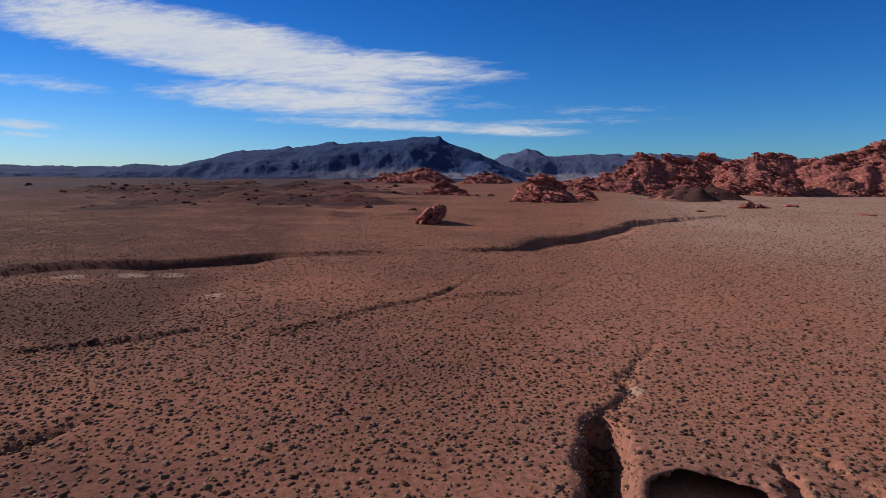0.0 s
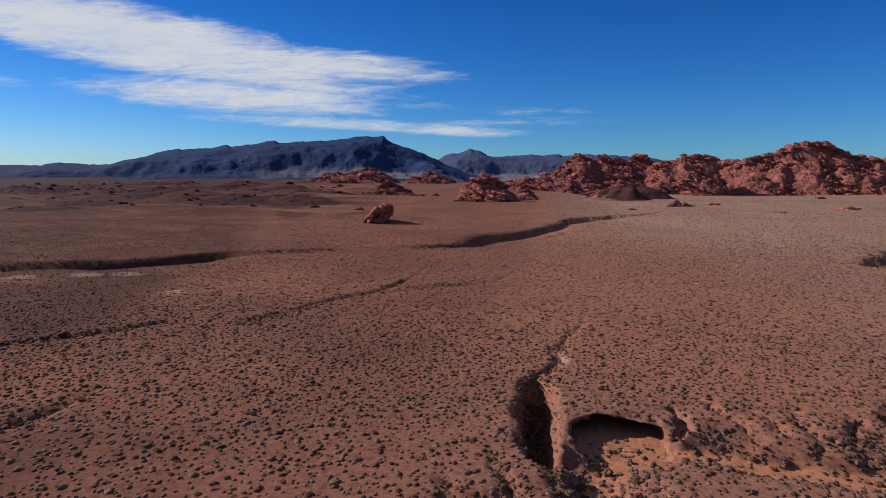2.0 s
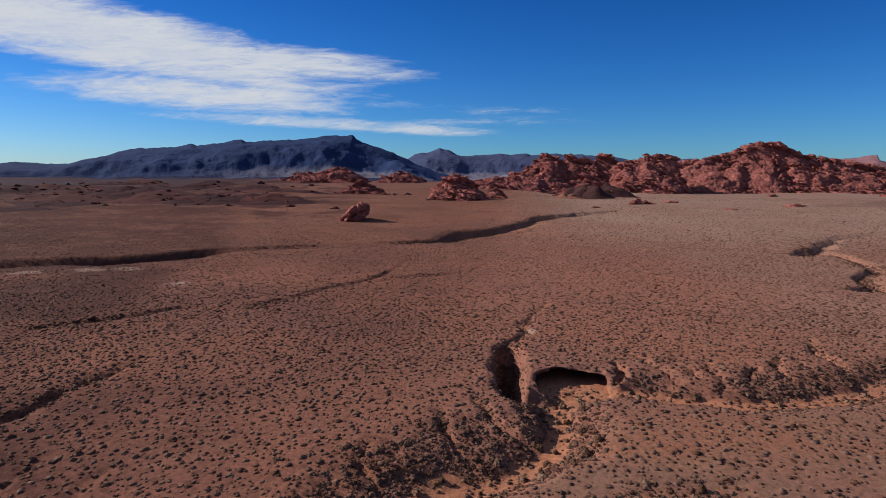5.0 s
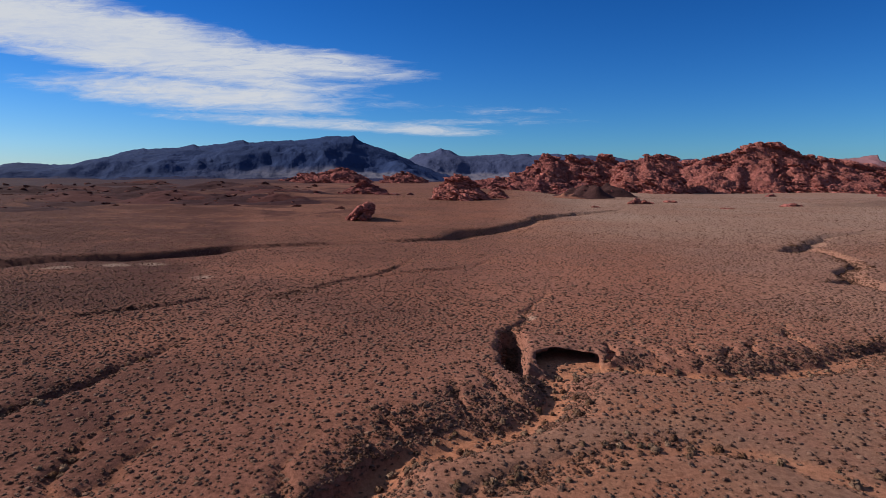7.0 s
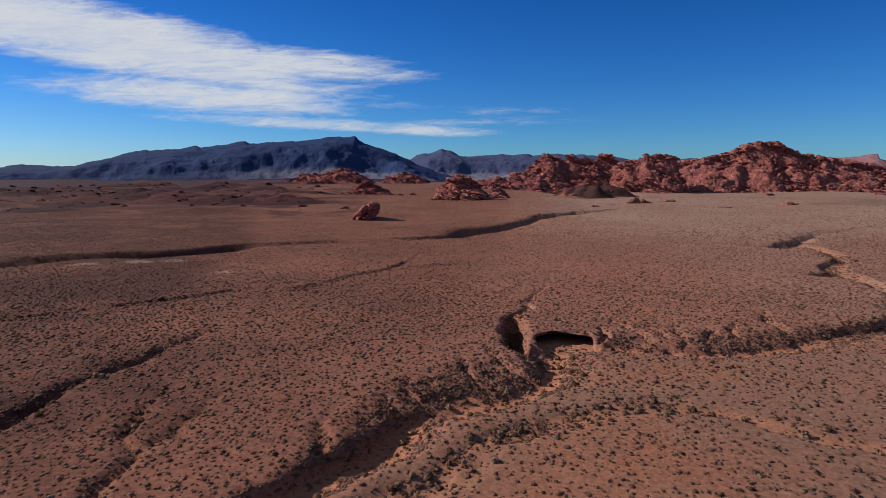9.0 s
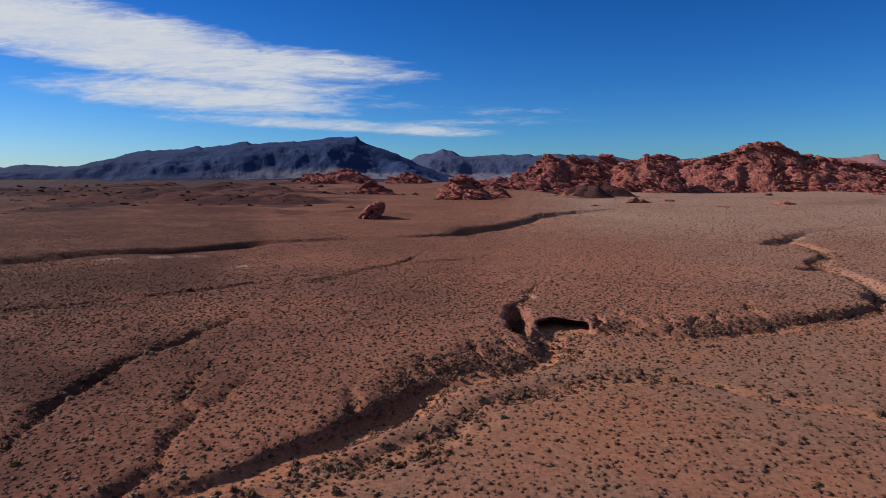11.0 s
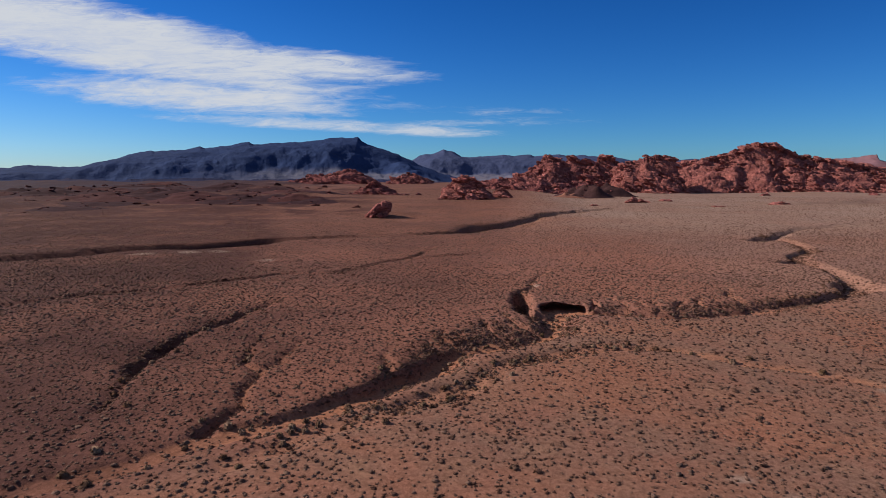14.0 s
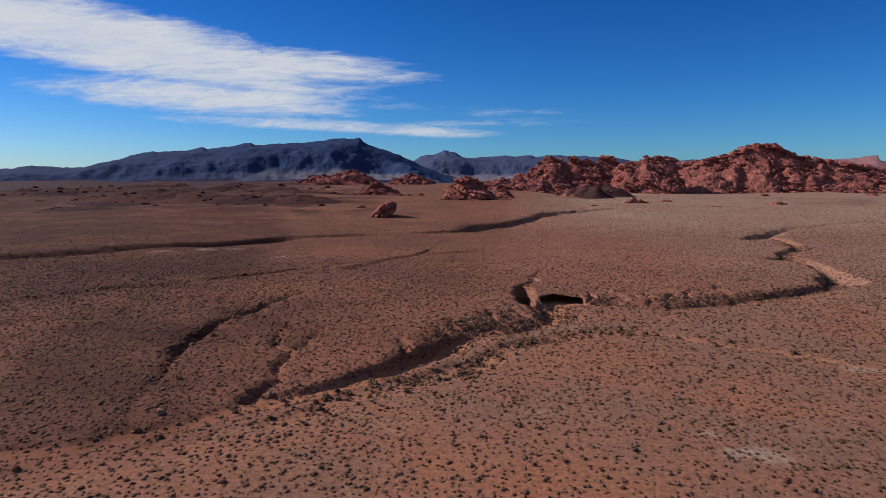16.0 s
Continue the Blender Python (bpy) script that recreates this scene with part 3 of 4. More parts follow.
# painted haze: ground turns dark and bluish with distance, most in the west
FAR_HAZE = step(380, 1200, np.hypot(X, Y)) * (0.15 + 0.85 * step(-120, -560, X + 0.2 * Y)) * (0.6 + 0.6 * fbm(X / 120, Y / 220, 4, 95))
# ground grows darker westward, in uneven patches
WEST_DARK = step(0.2, 0.65, 1.25 * step(-150, 60, Y) * np.maximum(step(-0.30, -0.64, X / np.maximum(Y + 150, 60)), 0.2 * step(110, 220, Y) * step(0, -300, X - 0.1 * Y)) * (0.35 + fbm(X / 70, Y / 110, 4, 91)))
WEST_DARK = np.maximum(WEST_DARK, 1.3 * step(170, 330, Y) * (1 - step(1200, 2000, Y)) * step(-0.12, -0.42, X / np.maximum(Y + 150, 60)) * (0.05 + 0.5 * fbm(X / 45, Y / 90, 4, 96) + 0.8 * step(0.46, 0.62, fbm(X / 26, Y / 40, 4, 98))))
WEST_DARK = np.maximum(WEST_DARK, 0.42 * step(4, -26, X) * (1 - step(-8, 2, EDGE[0] * -EDGE[1])) * (0.5 + fbm(X / 25, Y / 25, 3, 92)))
WEST_DARK = np.maximum(WEST_DARK, 0.85 * step(-14, -52, X) * (1 - step(-45, 5, Y)) * (1 - step(-4, 4, EDGE[0] * -EDGE[1])) * (0.5 + fbm(X / 14, Y / 14, 3, 94)))
ground = tagged(new("ground", sheet("ground", X, Y, Z, SOIL, (("sand", SAND), ("gravel", GRAVEL), ("outwash", FAR_HAZE), ("varnish", WEST_DARK), ("scrub", SCRUB), ("caliche", CALICHE)))),
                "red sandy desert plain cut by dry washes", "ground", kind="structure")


# ---------------------------------------------------------------- makers
def height(x, y):
    return float(land(np.array([x]), np.array([y]))[0][0])


def part(name, mesh, parent, m=None, label=""):
    ob = new(name, mesh)
    ob.parent = parent
    if m is not None:
        ob.matrix_local = m
    return tagged(ob, label)


def thing(name, x, y, z, label, category, group="", kind=""):
    ob = new(name)
    ob.location = (x, y, z)
    ob.empty_display_size = 0.5
    return tagged(ob, label, category, group, kind)


def rock_mesh(name, mat, seed, subdiv=3, rough=0.34, strata=0.05, flat=0.0, cleft=0.75):
    """A weathered lump of about unit radius: bulges, hollows and bedding."""
    bm = bmesh.new()
    bmesh.ops.create_icosphere(bm, subdivisions=subdiv, radius=1.0)
    off = Vector((seed * 7.31, seed * 3.17, seed * 5.77))
    for v in bm.verts:
        p = v.co.copy()
        d = noise.fractal(p * 1.1 + off, 1.0, 2.0, 3) * rough
        cell = noise.voronoi(p * 1.7 + off)[0]
        d += min(0.45, cell[1] - cell[0]) * cleft - 0.2
        d += noise.fractal(p * 4.5 + off, 1.0, 2.1, 2) * rough * 0.22
        bed = math.sin((p.z + 0.3 * noise.noise(p * 1.5 + off)) * 13.0)
        d += strata * bed
        v.co = p * max(0.35, 1.0 + d)
        if flat:
            v.co.z = max(v.co.z, -flat)
    me = bpy.data.meshes.new(name)
    bm.to_mesh(me)
    bm.free()
    me.polygons.foreach_set("use_smooth", np.zeros(len(me.polygons), dtype=bool) if subdiv < 3 else np.ones(len(me.polygons), dtype=bool))
    me.materials.append(mat)
    return me


RED_LUMPS = [rock_mesh("outcrop", RED_ROCK, i, 2) for i in range(9)]
SMALL = [np.array([v.co for v in rock_mesh("knob", RED_ROCK, 60 + i, 1, 0.4, 0.06).vertices]) for i in range(8)]
SMALL_FACES = np.array([p.vertices[:] for p in rock_mesh("knob", RED_ROCK, 60, 1).polygons])
DUSK_LUMPS = [rock_mesh("outcrop", DUSK_ROCK, 20 + i, 2) for i in range(6)]
FLAT_LUMPS = [rock_mesh("rock", BROWN_ROCK, 90 + i, 2, 0.4, 0.06) for i in range(6)]


def lump(parent, rng, meshes, x, y, top, r, squash=0.8, name="outcrop", dip=None):
    """Set one lump so that its top stands at the given height; with a dip it lies as a ledge that slants down eastward."""
    sz = r * squash * rng.uniform(0.75, 1.15)
    base = parent.location
    m = Matrix.LocRotScale((x - base.x, y - base.y, top - sz * 0.98 - base.z), Euler((rng.uniform(-0.35, 0.35), rng.uniform(-0.35, 0.35), rng.uniform(0, 6.28)) if dip is None else (rng.uniform(-0.3, 0.3), dip + rng.gauss(0, 0.16), rng.gauss(0, 0.35))),
                           (r * rng.uniform(0.85, 1.3) * (1.0 if dip is None else 1.45), r * rng.uniform(0.85, 1.3), sz))
    return part(name, rng.choice(meshes), parent, m)


def massif(name, label, skyline, y0, front, back, size, fill, seed, meshes, mat, lean=0.0, power=0.8, coarse=1.0):
    """A jumble of rounded sandstone outcrops whose crest follows the skyline (x, z) at y0."""
    rng = random.Random(seed)
    xs = np.linspace(skyline[0][0], skyline[-1][0], 80)
    zs = np.interp(xs, [p[0] for p in skyline], [p[1] for p in skyline])
    zs[1:-1] += np.array([rng.gauss(0, size * 0.16) for _ in range(78)])
    smooth = np.convolve(np.pad(zs, 6, "edge"), np.ones(13) / 13, "valid")
    xa, xb = xs[0], xs[-1]

    def skyline_at(x, d):
        """Height of the crest line, evened out away from the crest."""
        k = np.exp(-((d / (0.10 * front)) ** 2))
        return np.interp(x, xs, smooth) * (1 - k) + np.interp(x, xs, zs) * k

    top = thing(name, (xa + xb) / 2, y0, height((xa + xb) / 2, y0), label, "rock formation")

    def broken(x, y):
        """Separate domes with gaps between them, before the crest."""
        f = 0.68 + 0.32 * step(0.34, 0.60, fbm(np.asarray(x) / (2.6 * size), np.asarray(y) / (2.2 * size), 2, seed + 4))
        w = np.clip((y0 - y) / front * 3.0 - 0.15, 0, 1)
        return 1 - w + w * f

    def crest(x, d):
        """Height of the mass at x, d metres behind (+) or before (-) the crest."""
        g = float(plain(np.array([x]), np.array([y0 + d]))[0])
        h = float(skyline_at(x, d)) - g
        t = -d / front if d < 0 else d / back
        return g, h * max(0.0, 1 - t) ** power * float(broken(np.array([x]), np.array([y0 + d]))[0])

    # the mass itself: big bodies set off by clefts, then domes, ledges and knobs on them
    nx, ny = int(np.clip((xb - xa) / size * 12, 60, 560)), int(np.clip((front + back) / size * 8, 36, 135))
    PX, PY = np.meshgrid(np.linspace(xa - size, xb + size, nx), np.linspace(y0 - front * 1.1, y0 + back, ny))
    D = PY - y0
    G = plain(PX, PY)
    T = np.where(D < 0, -D / front, D / back) + (fbm(PX / (size * 3), PY / (size * 3), 3, seed + 2) - 0.5) * 0.35 * (np.abs(D) > 2)
    H = (skyline_at(PX + (fbm(PX / (size * 2), PY / (size * 2), 2, seed + 9) - 0.5) * size * 2.2 * np.clip(np.abs(D) / front * 4, 0, 1), D) - G) * np.clip(1 - T, 0, 1) ** power * broken(PX, PY)
    U = PX / size + (fbm(PX / size, PY / size, 3, seed + 21) - 0.5) * 0.9
    V = (PY + 0.5 * H) / size + (fbm(PX / size, PY / size, 3, seed + 22) - 0.5) * 0.9
    rise = np.clip(H / size * 1.5, 0, 1) * step(0, size, PX - xa + size) * step(0, size, xb + size - PX)
    shape = 0
    for k, (scale, dome_h, cliff, cleft) in enumerate(((0.36, 0.34, 0.62, 0.34), (0.80, 0.20, 0.15, 0.10), (1.8, 0.10, 0.08, 0.05), (3.8, 0.05, 0.04, 0.02))):
        dome_v, gap, chance = heads(U * scale * 0.6 + 0.3 * V * scale, V * scale * 1.1 - 0.25 * U * scale, seed + 31 * k)
        shape = shape + dome_h * (dome_v - 0.7) + cliff * (chance - 0.5) - cleft * (1 - step(0.0, 0.22, gap))
    keep = 0.35 + 0.65 * step(0.0, 0.25, np.abs(T))
    PZ = G - 2.0 * (1 - rise) + H * 0.95 * rise + rise * size * keep * shape + (fbm(PX / 4, PY / 4, 3, seed) - 0.5) * size * 0.16 * rise
    core = part("core", sheet(name + "_core", PX - top.location.x, PY - top.location.y, PZ - top.location.z, mat), top)
    x = xa
    while x < xb:      # the crest itself
        r = size * rng.uniform(0.3, 0.65)
        z = np.interp(x, xs, zs)
        lump(top, rng, meshes, x, y0 + rng.uniform(-0.1, 0.1) * front, z, min(r, max(2.0, (z - crest(x, 0)[0]) * 0.8)), dip=0.25)
        x += r * rng.uniform(0.6, 1.0)
    for _ in range(fill):
        x, d = rng.uniform(xa, xb), -front * rng.random() ** 0.65 * 1.05
        g, h = crest(x, d)
        r = size * coarse * rng.choice((0.3, 0.4, 0.5, 0.65, 0.85)) * rng.uniform(0.8, 1.2)
        lump(top, rng, meshes, x, y0 + d, g + max(h * rng.uniform(0.72, 1.0) + r * 0.2, r * 0.35), r, rng.uniform(0.42, 0.7), dip=0.38)
    # a skin of smaller heads, too many to tell apart
    verts, faces = [], []
    for k in range(fill * 3):
        x, d = rng.uniform(xa, xb), rng.uniform(-1.08 * front, 0.15 * back)
        g, h = crest(x, d)
        r = size * rng.uniform(0.10, 0.32)
        m = Matrix.LocRotScale((x - top.location.x, y0 + d - top.location.y, g + h * rng.uniform(0.85, 1.02) - r * 0.1 - top.location.z),
                               Euler((rng.uniform(-0.3, 0.5), rng.uniform(0.0, 0.7), rng.gauss(0, 0.5))), (r * rng.uniform(1.0, 2.2), r * rng.uniform(0.8, 1.3), r * rng.uniform(0.45, 0.9)))
        a = np.array(m)
        faces.append(SMALL_FACES + len(SMALL[0]) * k)
        verts.append(SMALL[k % 8] @ a[:3, :3].T + a[:3, 3])
    me = bpy.data.meshes.new("rubble")
    me.from_pydata(np.concatenate(verts).tolist(), [], np.concatenate(faces).tolist())
    me.materials.append(mat)
    tagged(part("rubble", me, top), kind="stuff")
    return top


# ---------------------------------------------------------------- red rock country
massif("sandstone_massif", "tall knobbly red sandstone massif rising from the plain", [(352, 0), (378, 22), (405, 44), (459, 56), (500, 70), (527, 80), (575, 97), (608, 106), (640, 98), (664, 88), (733, 64), (813, 55), (903, 42), (1000, 44), (1120, 30), (1200, 0)],
       1400, 150, 160, 19, 330, 3, RED_LUMPS, RED_ROCK, coarse=0.62, power=1.0)
massif("sandstone_ridge", "steep red sandstone ridge with a sheer shaded end", [(222, 0), (226, 33), (231, 45), (248, 54), (273, 53), (286, 58), (294, 66), (307, 62), (317, 68), (336, 68), (349, 64), (360, 56), (366, 34), (369, 0)],
       1250, 85, 70, 15, 110, 5, RED_LUMPS + DUSK_LUMPS[:2], RED_ROCK, power=0.75)
massif("sandstone_ridge", "broken red sandstone ridge with a round knob", [(80, 0), (103, 34), (133, 66), (144, 74), (157, 67), (173, 59), (188, 66), (207, 56), (222, 69), (231, 78), (247, 77), (260, 62), (282, 50), (359, 44), (426, 50), (445, 58), (470, 61), (493, 53), (530, 20)],
       1520, 90, 90, 15, 110, 6, RED_LUMPS + DUSK_LUMPS[:2], RED_ROCK, power=0.8)
massif("sandstone_ridge", "dusky red sandstone ridge with rounded domes", [(-24, 0), (-1, 18), (18, 35), (36, 45), (50, 63), (66, 64), (79, 59), (91, 52), (104, 39), (114, 10)], 1150, 70, 70, 12, 60, 8, RED_LUMPS + DUSK_LUMPS, DUSK_ROCK, power=0.65)
massif("sandstone_outcrop", "sunlit red sandstone domes below the ridge", [(20, -2), (30, 17), (39, 26), (54, 28), (67, 22), (76, 15), (84, -2)], 900, 34, 36, 9, 30, 15, RED_LUMPS, RED_ROCK, power=0.6)
massif("sandstone_outcrop", "small red sandstone domes beside the ridge", [(-28, -3), (-20, 14), (-12, 25), (0, 27), (12, 23), (22, 14), (31, -3)], 905, 30, 32, 9, 26, 16, RED_LUMPS + DUSK_LUMPS[:3], RED_ROCK, power=0.6)
massif("sandstone_ridge", "low dark red sandstone ridge", [(-120, 6), (-60, 14), (0, 20), (60, 16), (120, 8)], 900, 60, 60, 9, 40, 18, DUSK_LUMPS, DUSK_ROCK)
massif("sandstone_outcrop", "sunlit orange sandstone outcrop in heaped knobs", [(-88, 3), (-82, 13), (-72, 22), (-62, 26), (-53, 24), (-45, 17), (-36, 5)], 470, 26, 24, 7, 34, 9, RED_LUMPS, RED_ROCK)
massif("sandstone_outcrop", "small orange sandstone outcrop on the plain", [(-34, 3), (-29, 9), (-24, 12), (-18, 8), (-12, 2)], 500, 12, 12, 4, 14, 19, RED_LUMPS, RED_ROCK)
massif("sandstone_outcrop", "distant dusky red sandstone outcrop", [(-520, 8), (-484, 24), (-450, 22), (-428, 29), (-398, 38), (-380, 30), (-360, 22), (-335, 8)], 1100, 60, 60, 14, 40, 10, DUSK_LUMPS, DUSK_ROCK)
massif("sandstone_outcrop", "distant low red sandstone outcrop", [(-300, 8), (-267, 25), (-240, 23), (-208, 10)], 1100, 50, 50, 11, 22, 11, DUSK_LUMPS, DUSK_ROCK)
massif("sandstone_spire", "red sandstone spire with a rubble foot", [(-238, 0), (-219, 8), (-212, 14), (-206, 18), (-200, 14), (-189, 8), (-176, 0)], 620, 16, 16, 6, 26, 12, DUSK_LUMPS + RED_LUMPS[3:5], DUSK_ROCK)

rng = random.Random(4)
BOULDER = [rock_mesh("boulder", RED_ROCK, 40 + i, 4, 0.3, 0.03) for i in range(3)]


def boulder(x, y, parts, label, meshes=BOULDER, group=""):
    """A big rock out of a few grown-together blocks: (dx, dy, top, radius, squash)."""
    z = height(x, y)
    ob = thing("boulder", x, y, z, label, "boulder", group)
    for dx, dy, top, r, squash in parts:
        lump(ob, rng, meshes, x + dx, y + dy, z + top, r, squash, "block")
    return ob


SLAB = [rock_mesh("block", RED_ROCK, 80 + i, 4, 0.22, 0.0, 0.0, 0.3) for i in range(3)]
lone = thing("boulder", -103, 248, height(-103, 248), "lone split red sandstone boulder on open desert", "boulder")
for k, (dx, dy, dz, rx, ry, rz, sx, sy, sz) in enumerate(((3.4, 1.5, 5.6, 0.1, 0.12, 0.1, 5.4, 6.6, 7.4), (5.6, 0.5, 7.6, 0.0, -0.35, 0.3, 4.2, 5.0, 4.6), (-2.6, -2.2, 4.2, 0.1, 0.62, 0.15, 3.3, 5.0, 8.2), (-5.6, -1.0, 2.2, 0.0, 0.75, -0.2, 2.6, 4.4, 6.2), (-8.6, 1.0, 0.5, 0.2, 0.1, 0.0, 2.8, 3.4, 2.2), (3.0, -5.2, 1.2, 0.15, 0.3, -0.3, 3.6, 2.6, 2.8))):
    part("block", SLAB[k % 3], lone, Matrix.LocRotScale((dx, dy, dz), Euler((rx, ry, rz)), (sx, sy, sz)))
boulder(128, 518, [(-6, 0, 4.2, 5, 0.8), (0, 2, 5.5, 5.5, 0.8), (7, 0, 3.5, 5, 0.7), (13, 1, 2.2, 4, 0.6)], "small red sandstone boulder group on the plain")
boulder(170, 560, [(0, 0, 2.4, 4, 0.6), (7, 0, 1.8, 4, 0.5)], "low flat red sandstone boulder")
boulder(279, 508, [(-5, 0, 2.0, 5, 0.5), (1, 0, 3.0, 4, 0.7), (7, 0, 1.6, 4, 0.5)], "low orange sandstone boulder")
boulder(193, 444, [(0, 0, 1.0, 4, 0.4), (6, 0, 0.8, 4, 0.3)], "flat dark red rock slab in the soil")
boulder(70, 430, [(0, 0, 1.4, 2.4, 0.7), (4, 1, 1.0, 2, 0.6)], "small red rock beside the wash")
for x, y, top, r in ((-170, 600, 3.5, 5), (-158, 596, 2.5, 4), (-142, 604, 3.0, 4), (-262, 560, 3.0, 5), (-250, 552, 2.2, 4), (-274, 548, 2.0, 4), (-300, 640, 3, 5), (-330, 655, 2.5, 5), (420, 900, 4, 7), (640, 980, 5, 8)):
    boulder(x, y, [(0, 0, top, r, 0.8), (r * 0.9, 0.5, top * 0.6, r * 0.7, 0.7)], "scattered dusky red rock on the plain", DUSK_LUMPS, "scattered rocks")


LOW_OUTCROPS = [(-523, 390, 26), (-482, 384, 22), (-474, 424, 30), (-427, 397, 24), (-560, 470, 40), (-640, 640, 60), (-560, 720, 60), (-480, 760, 50), (-400, 800, 60), (-420, 256, 16), (-620, 500, 40), (-330, 760, 40)]
for _ in range(30):
    y = rng.uniform(230, 900)
    x = -rng.uniform(0.28, 1.25) * (y + 150) * rng.uniform(0.8, 1.0)
    r = (y + 150) * rng.uniform(0.003, 0.009)
    boulder(x, y, [(0, 0, r * 0.8, r * 0.8, 0.8), (r * 0.9, rng.uniform(-1, 1), r * 0.5, r * 0.7, 0.7), (-r * 1.0, rng.uniform(-1, 1), r * 0.4, r * 0.6, 0.7)][: rng.choice((1, 2, 3))], "low dark red rock outcrop on the dark plain", FLAT_LUMPS, "low outcrops on the western plain")


for x, y, wide in LOW_OUTCROPS:
    z = height(x, y)
    ob = thing("low_outcrop", x, y, z, "low broken band of dark red rock", "rock outcrop", "low outcrops on the western plain")
    for _ in range(8):
        dx, dy, r = rng.uniform(-wide, wide), rng.gauss(0, 5), wide * rng.uniform(0.04, 0.12)
        lump(ob, rng, FLAT_LUMPS, x + dx, y + dy, height(x + dx, y + dy) + r * rng.uniform(0.10, 0.32), r, 0.5, "rock")


def hill(name, x, y, half, deep, high, seed, label, mat, rocks=0, meshes=DUSK_LUMPS, steep=1.0):
    """A low rounded hill with an uneven crest and some rubble on it."""
    n = 30
    u, v = np.meshgrid(np.linspace(-1, 1, n), np.linspace(-1, 1, n))
    e = np.clip(np.hypot(u, v) + (fbm(u * 1.7 + seed, v * 1.7, 3, seed + 3) - 0.5) * 0.9 * (1 - np.maximum(abs(u), abs(v)) ** 3), 0, 1.5)
    z0 = height(x, y)
    h = high * np.clip((1 - e) * steep, 0, 1) ** 1.15 * (0.15 + 2.0 * fbm(u * 2.6 + seed, v * 2.6, 4, seed, 0.55)) - 0.6
    g = plain(x + u * half, y + v * deep) - z0
    ob = thing(name, x, y, z0, label, "hill")
    part("slope", sheet(name, u * half, v * deep, g + h, mat), ob)
    r = random.Random(seed)
    for _ in range(rocks):
        a, q = r.uniform(0, 6.28), r.random() ** 0.7 * 0.75
        du, dv = math.cos(a) * q, math.sin(a) * q
        s = r.uniform(0.05, 0.12) * half * 0.5
        lump(ob, r, meshes, x + du * half, y + dv * deep, z0 + float((g + h)[int(14.5 + 14.5 * dv), int(14.5 + 14.5 * du)]) + s * 0.4, s, 0.6, "rock")
    return ob


hill("hill", 92, 705, 46, 44, 20, 2, "dark scree hill in front of the red rocks", BLACK_HILL, 36)
hill("hill", 123, 770, 66, 44, 21, 6, "dark gravel hill with long smooth flank", BLACK_HILL, 6)
hill("hill", 66, 660, 26, 20, 8, 7, "low orange mound at the foot of rocks", SOIL, 6, RED_LUMPS)
KNOLLS = [(-343, 398, 60, 4.6), (-300, 415, 40, 3.6), (-480, 543, 70, 5.0), (-448, 412, 60, 3.6), (-393, 294, 44, 2.4), (-418, 357, 52, 3.0), (-239, 405, 40, 4.2), (-641, 516, 80, 4.0), (-415, 719, 70, 4.6)]
rng = random.Random(8)
for _ in range(26):
    y = rng.uniform(380, 900)
    KNOLLS.append((-rng.uniform(0.3, 1.1) * (y + 150), y, (y + 150) * rng.uniform(0.06, 0.13), (y + 150) * rng.uniform(0.003, 0.006)))
for k, (x, y, half, high) in enumerate(KNOLLS):
    hill("knoll", x, y, half, half * 0.7, high, 31 + k, "low dark red knoll with scattered rocks", DARK_SOIL if k % 3 == 0 else DARK_HILL, 9, FLAT_LUMPS, steep=1.3)


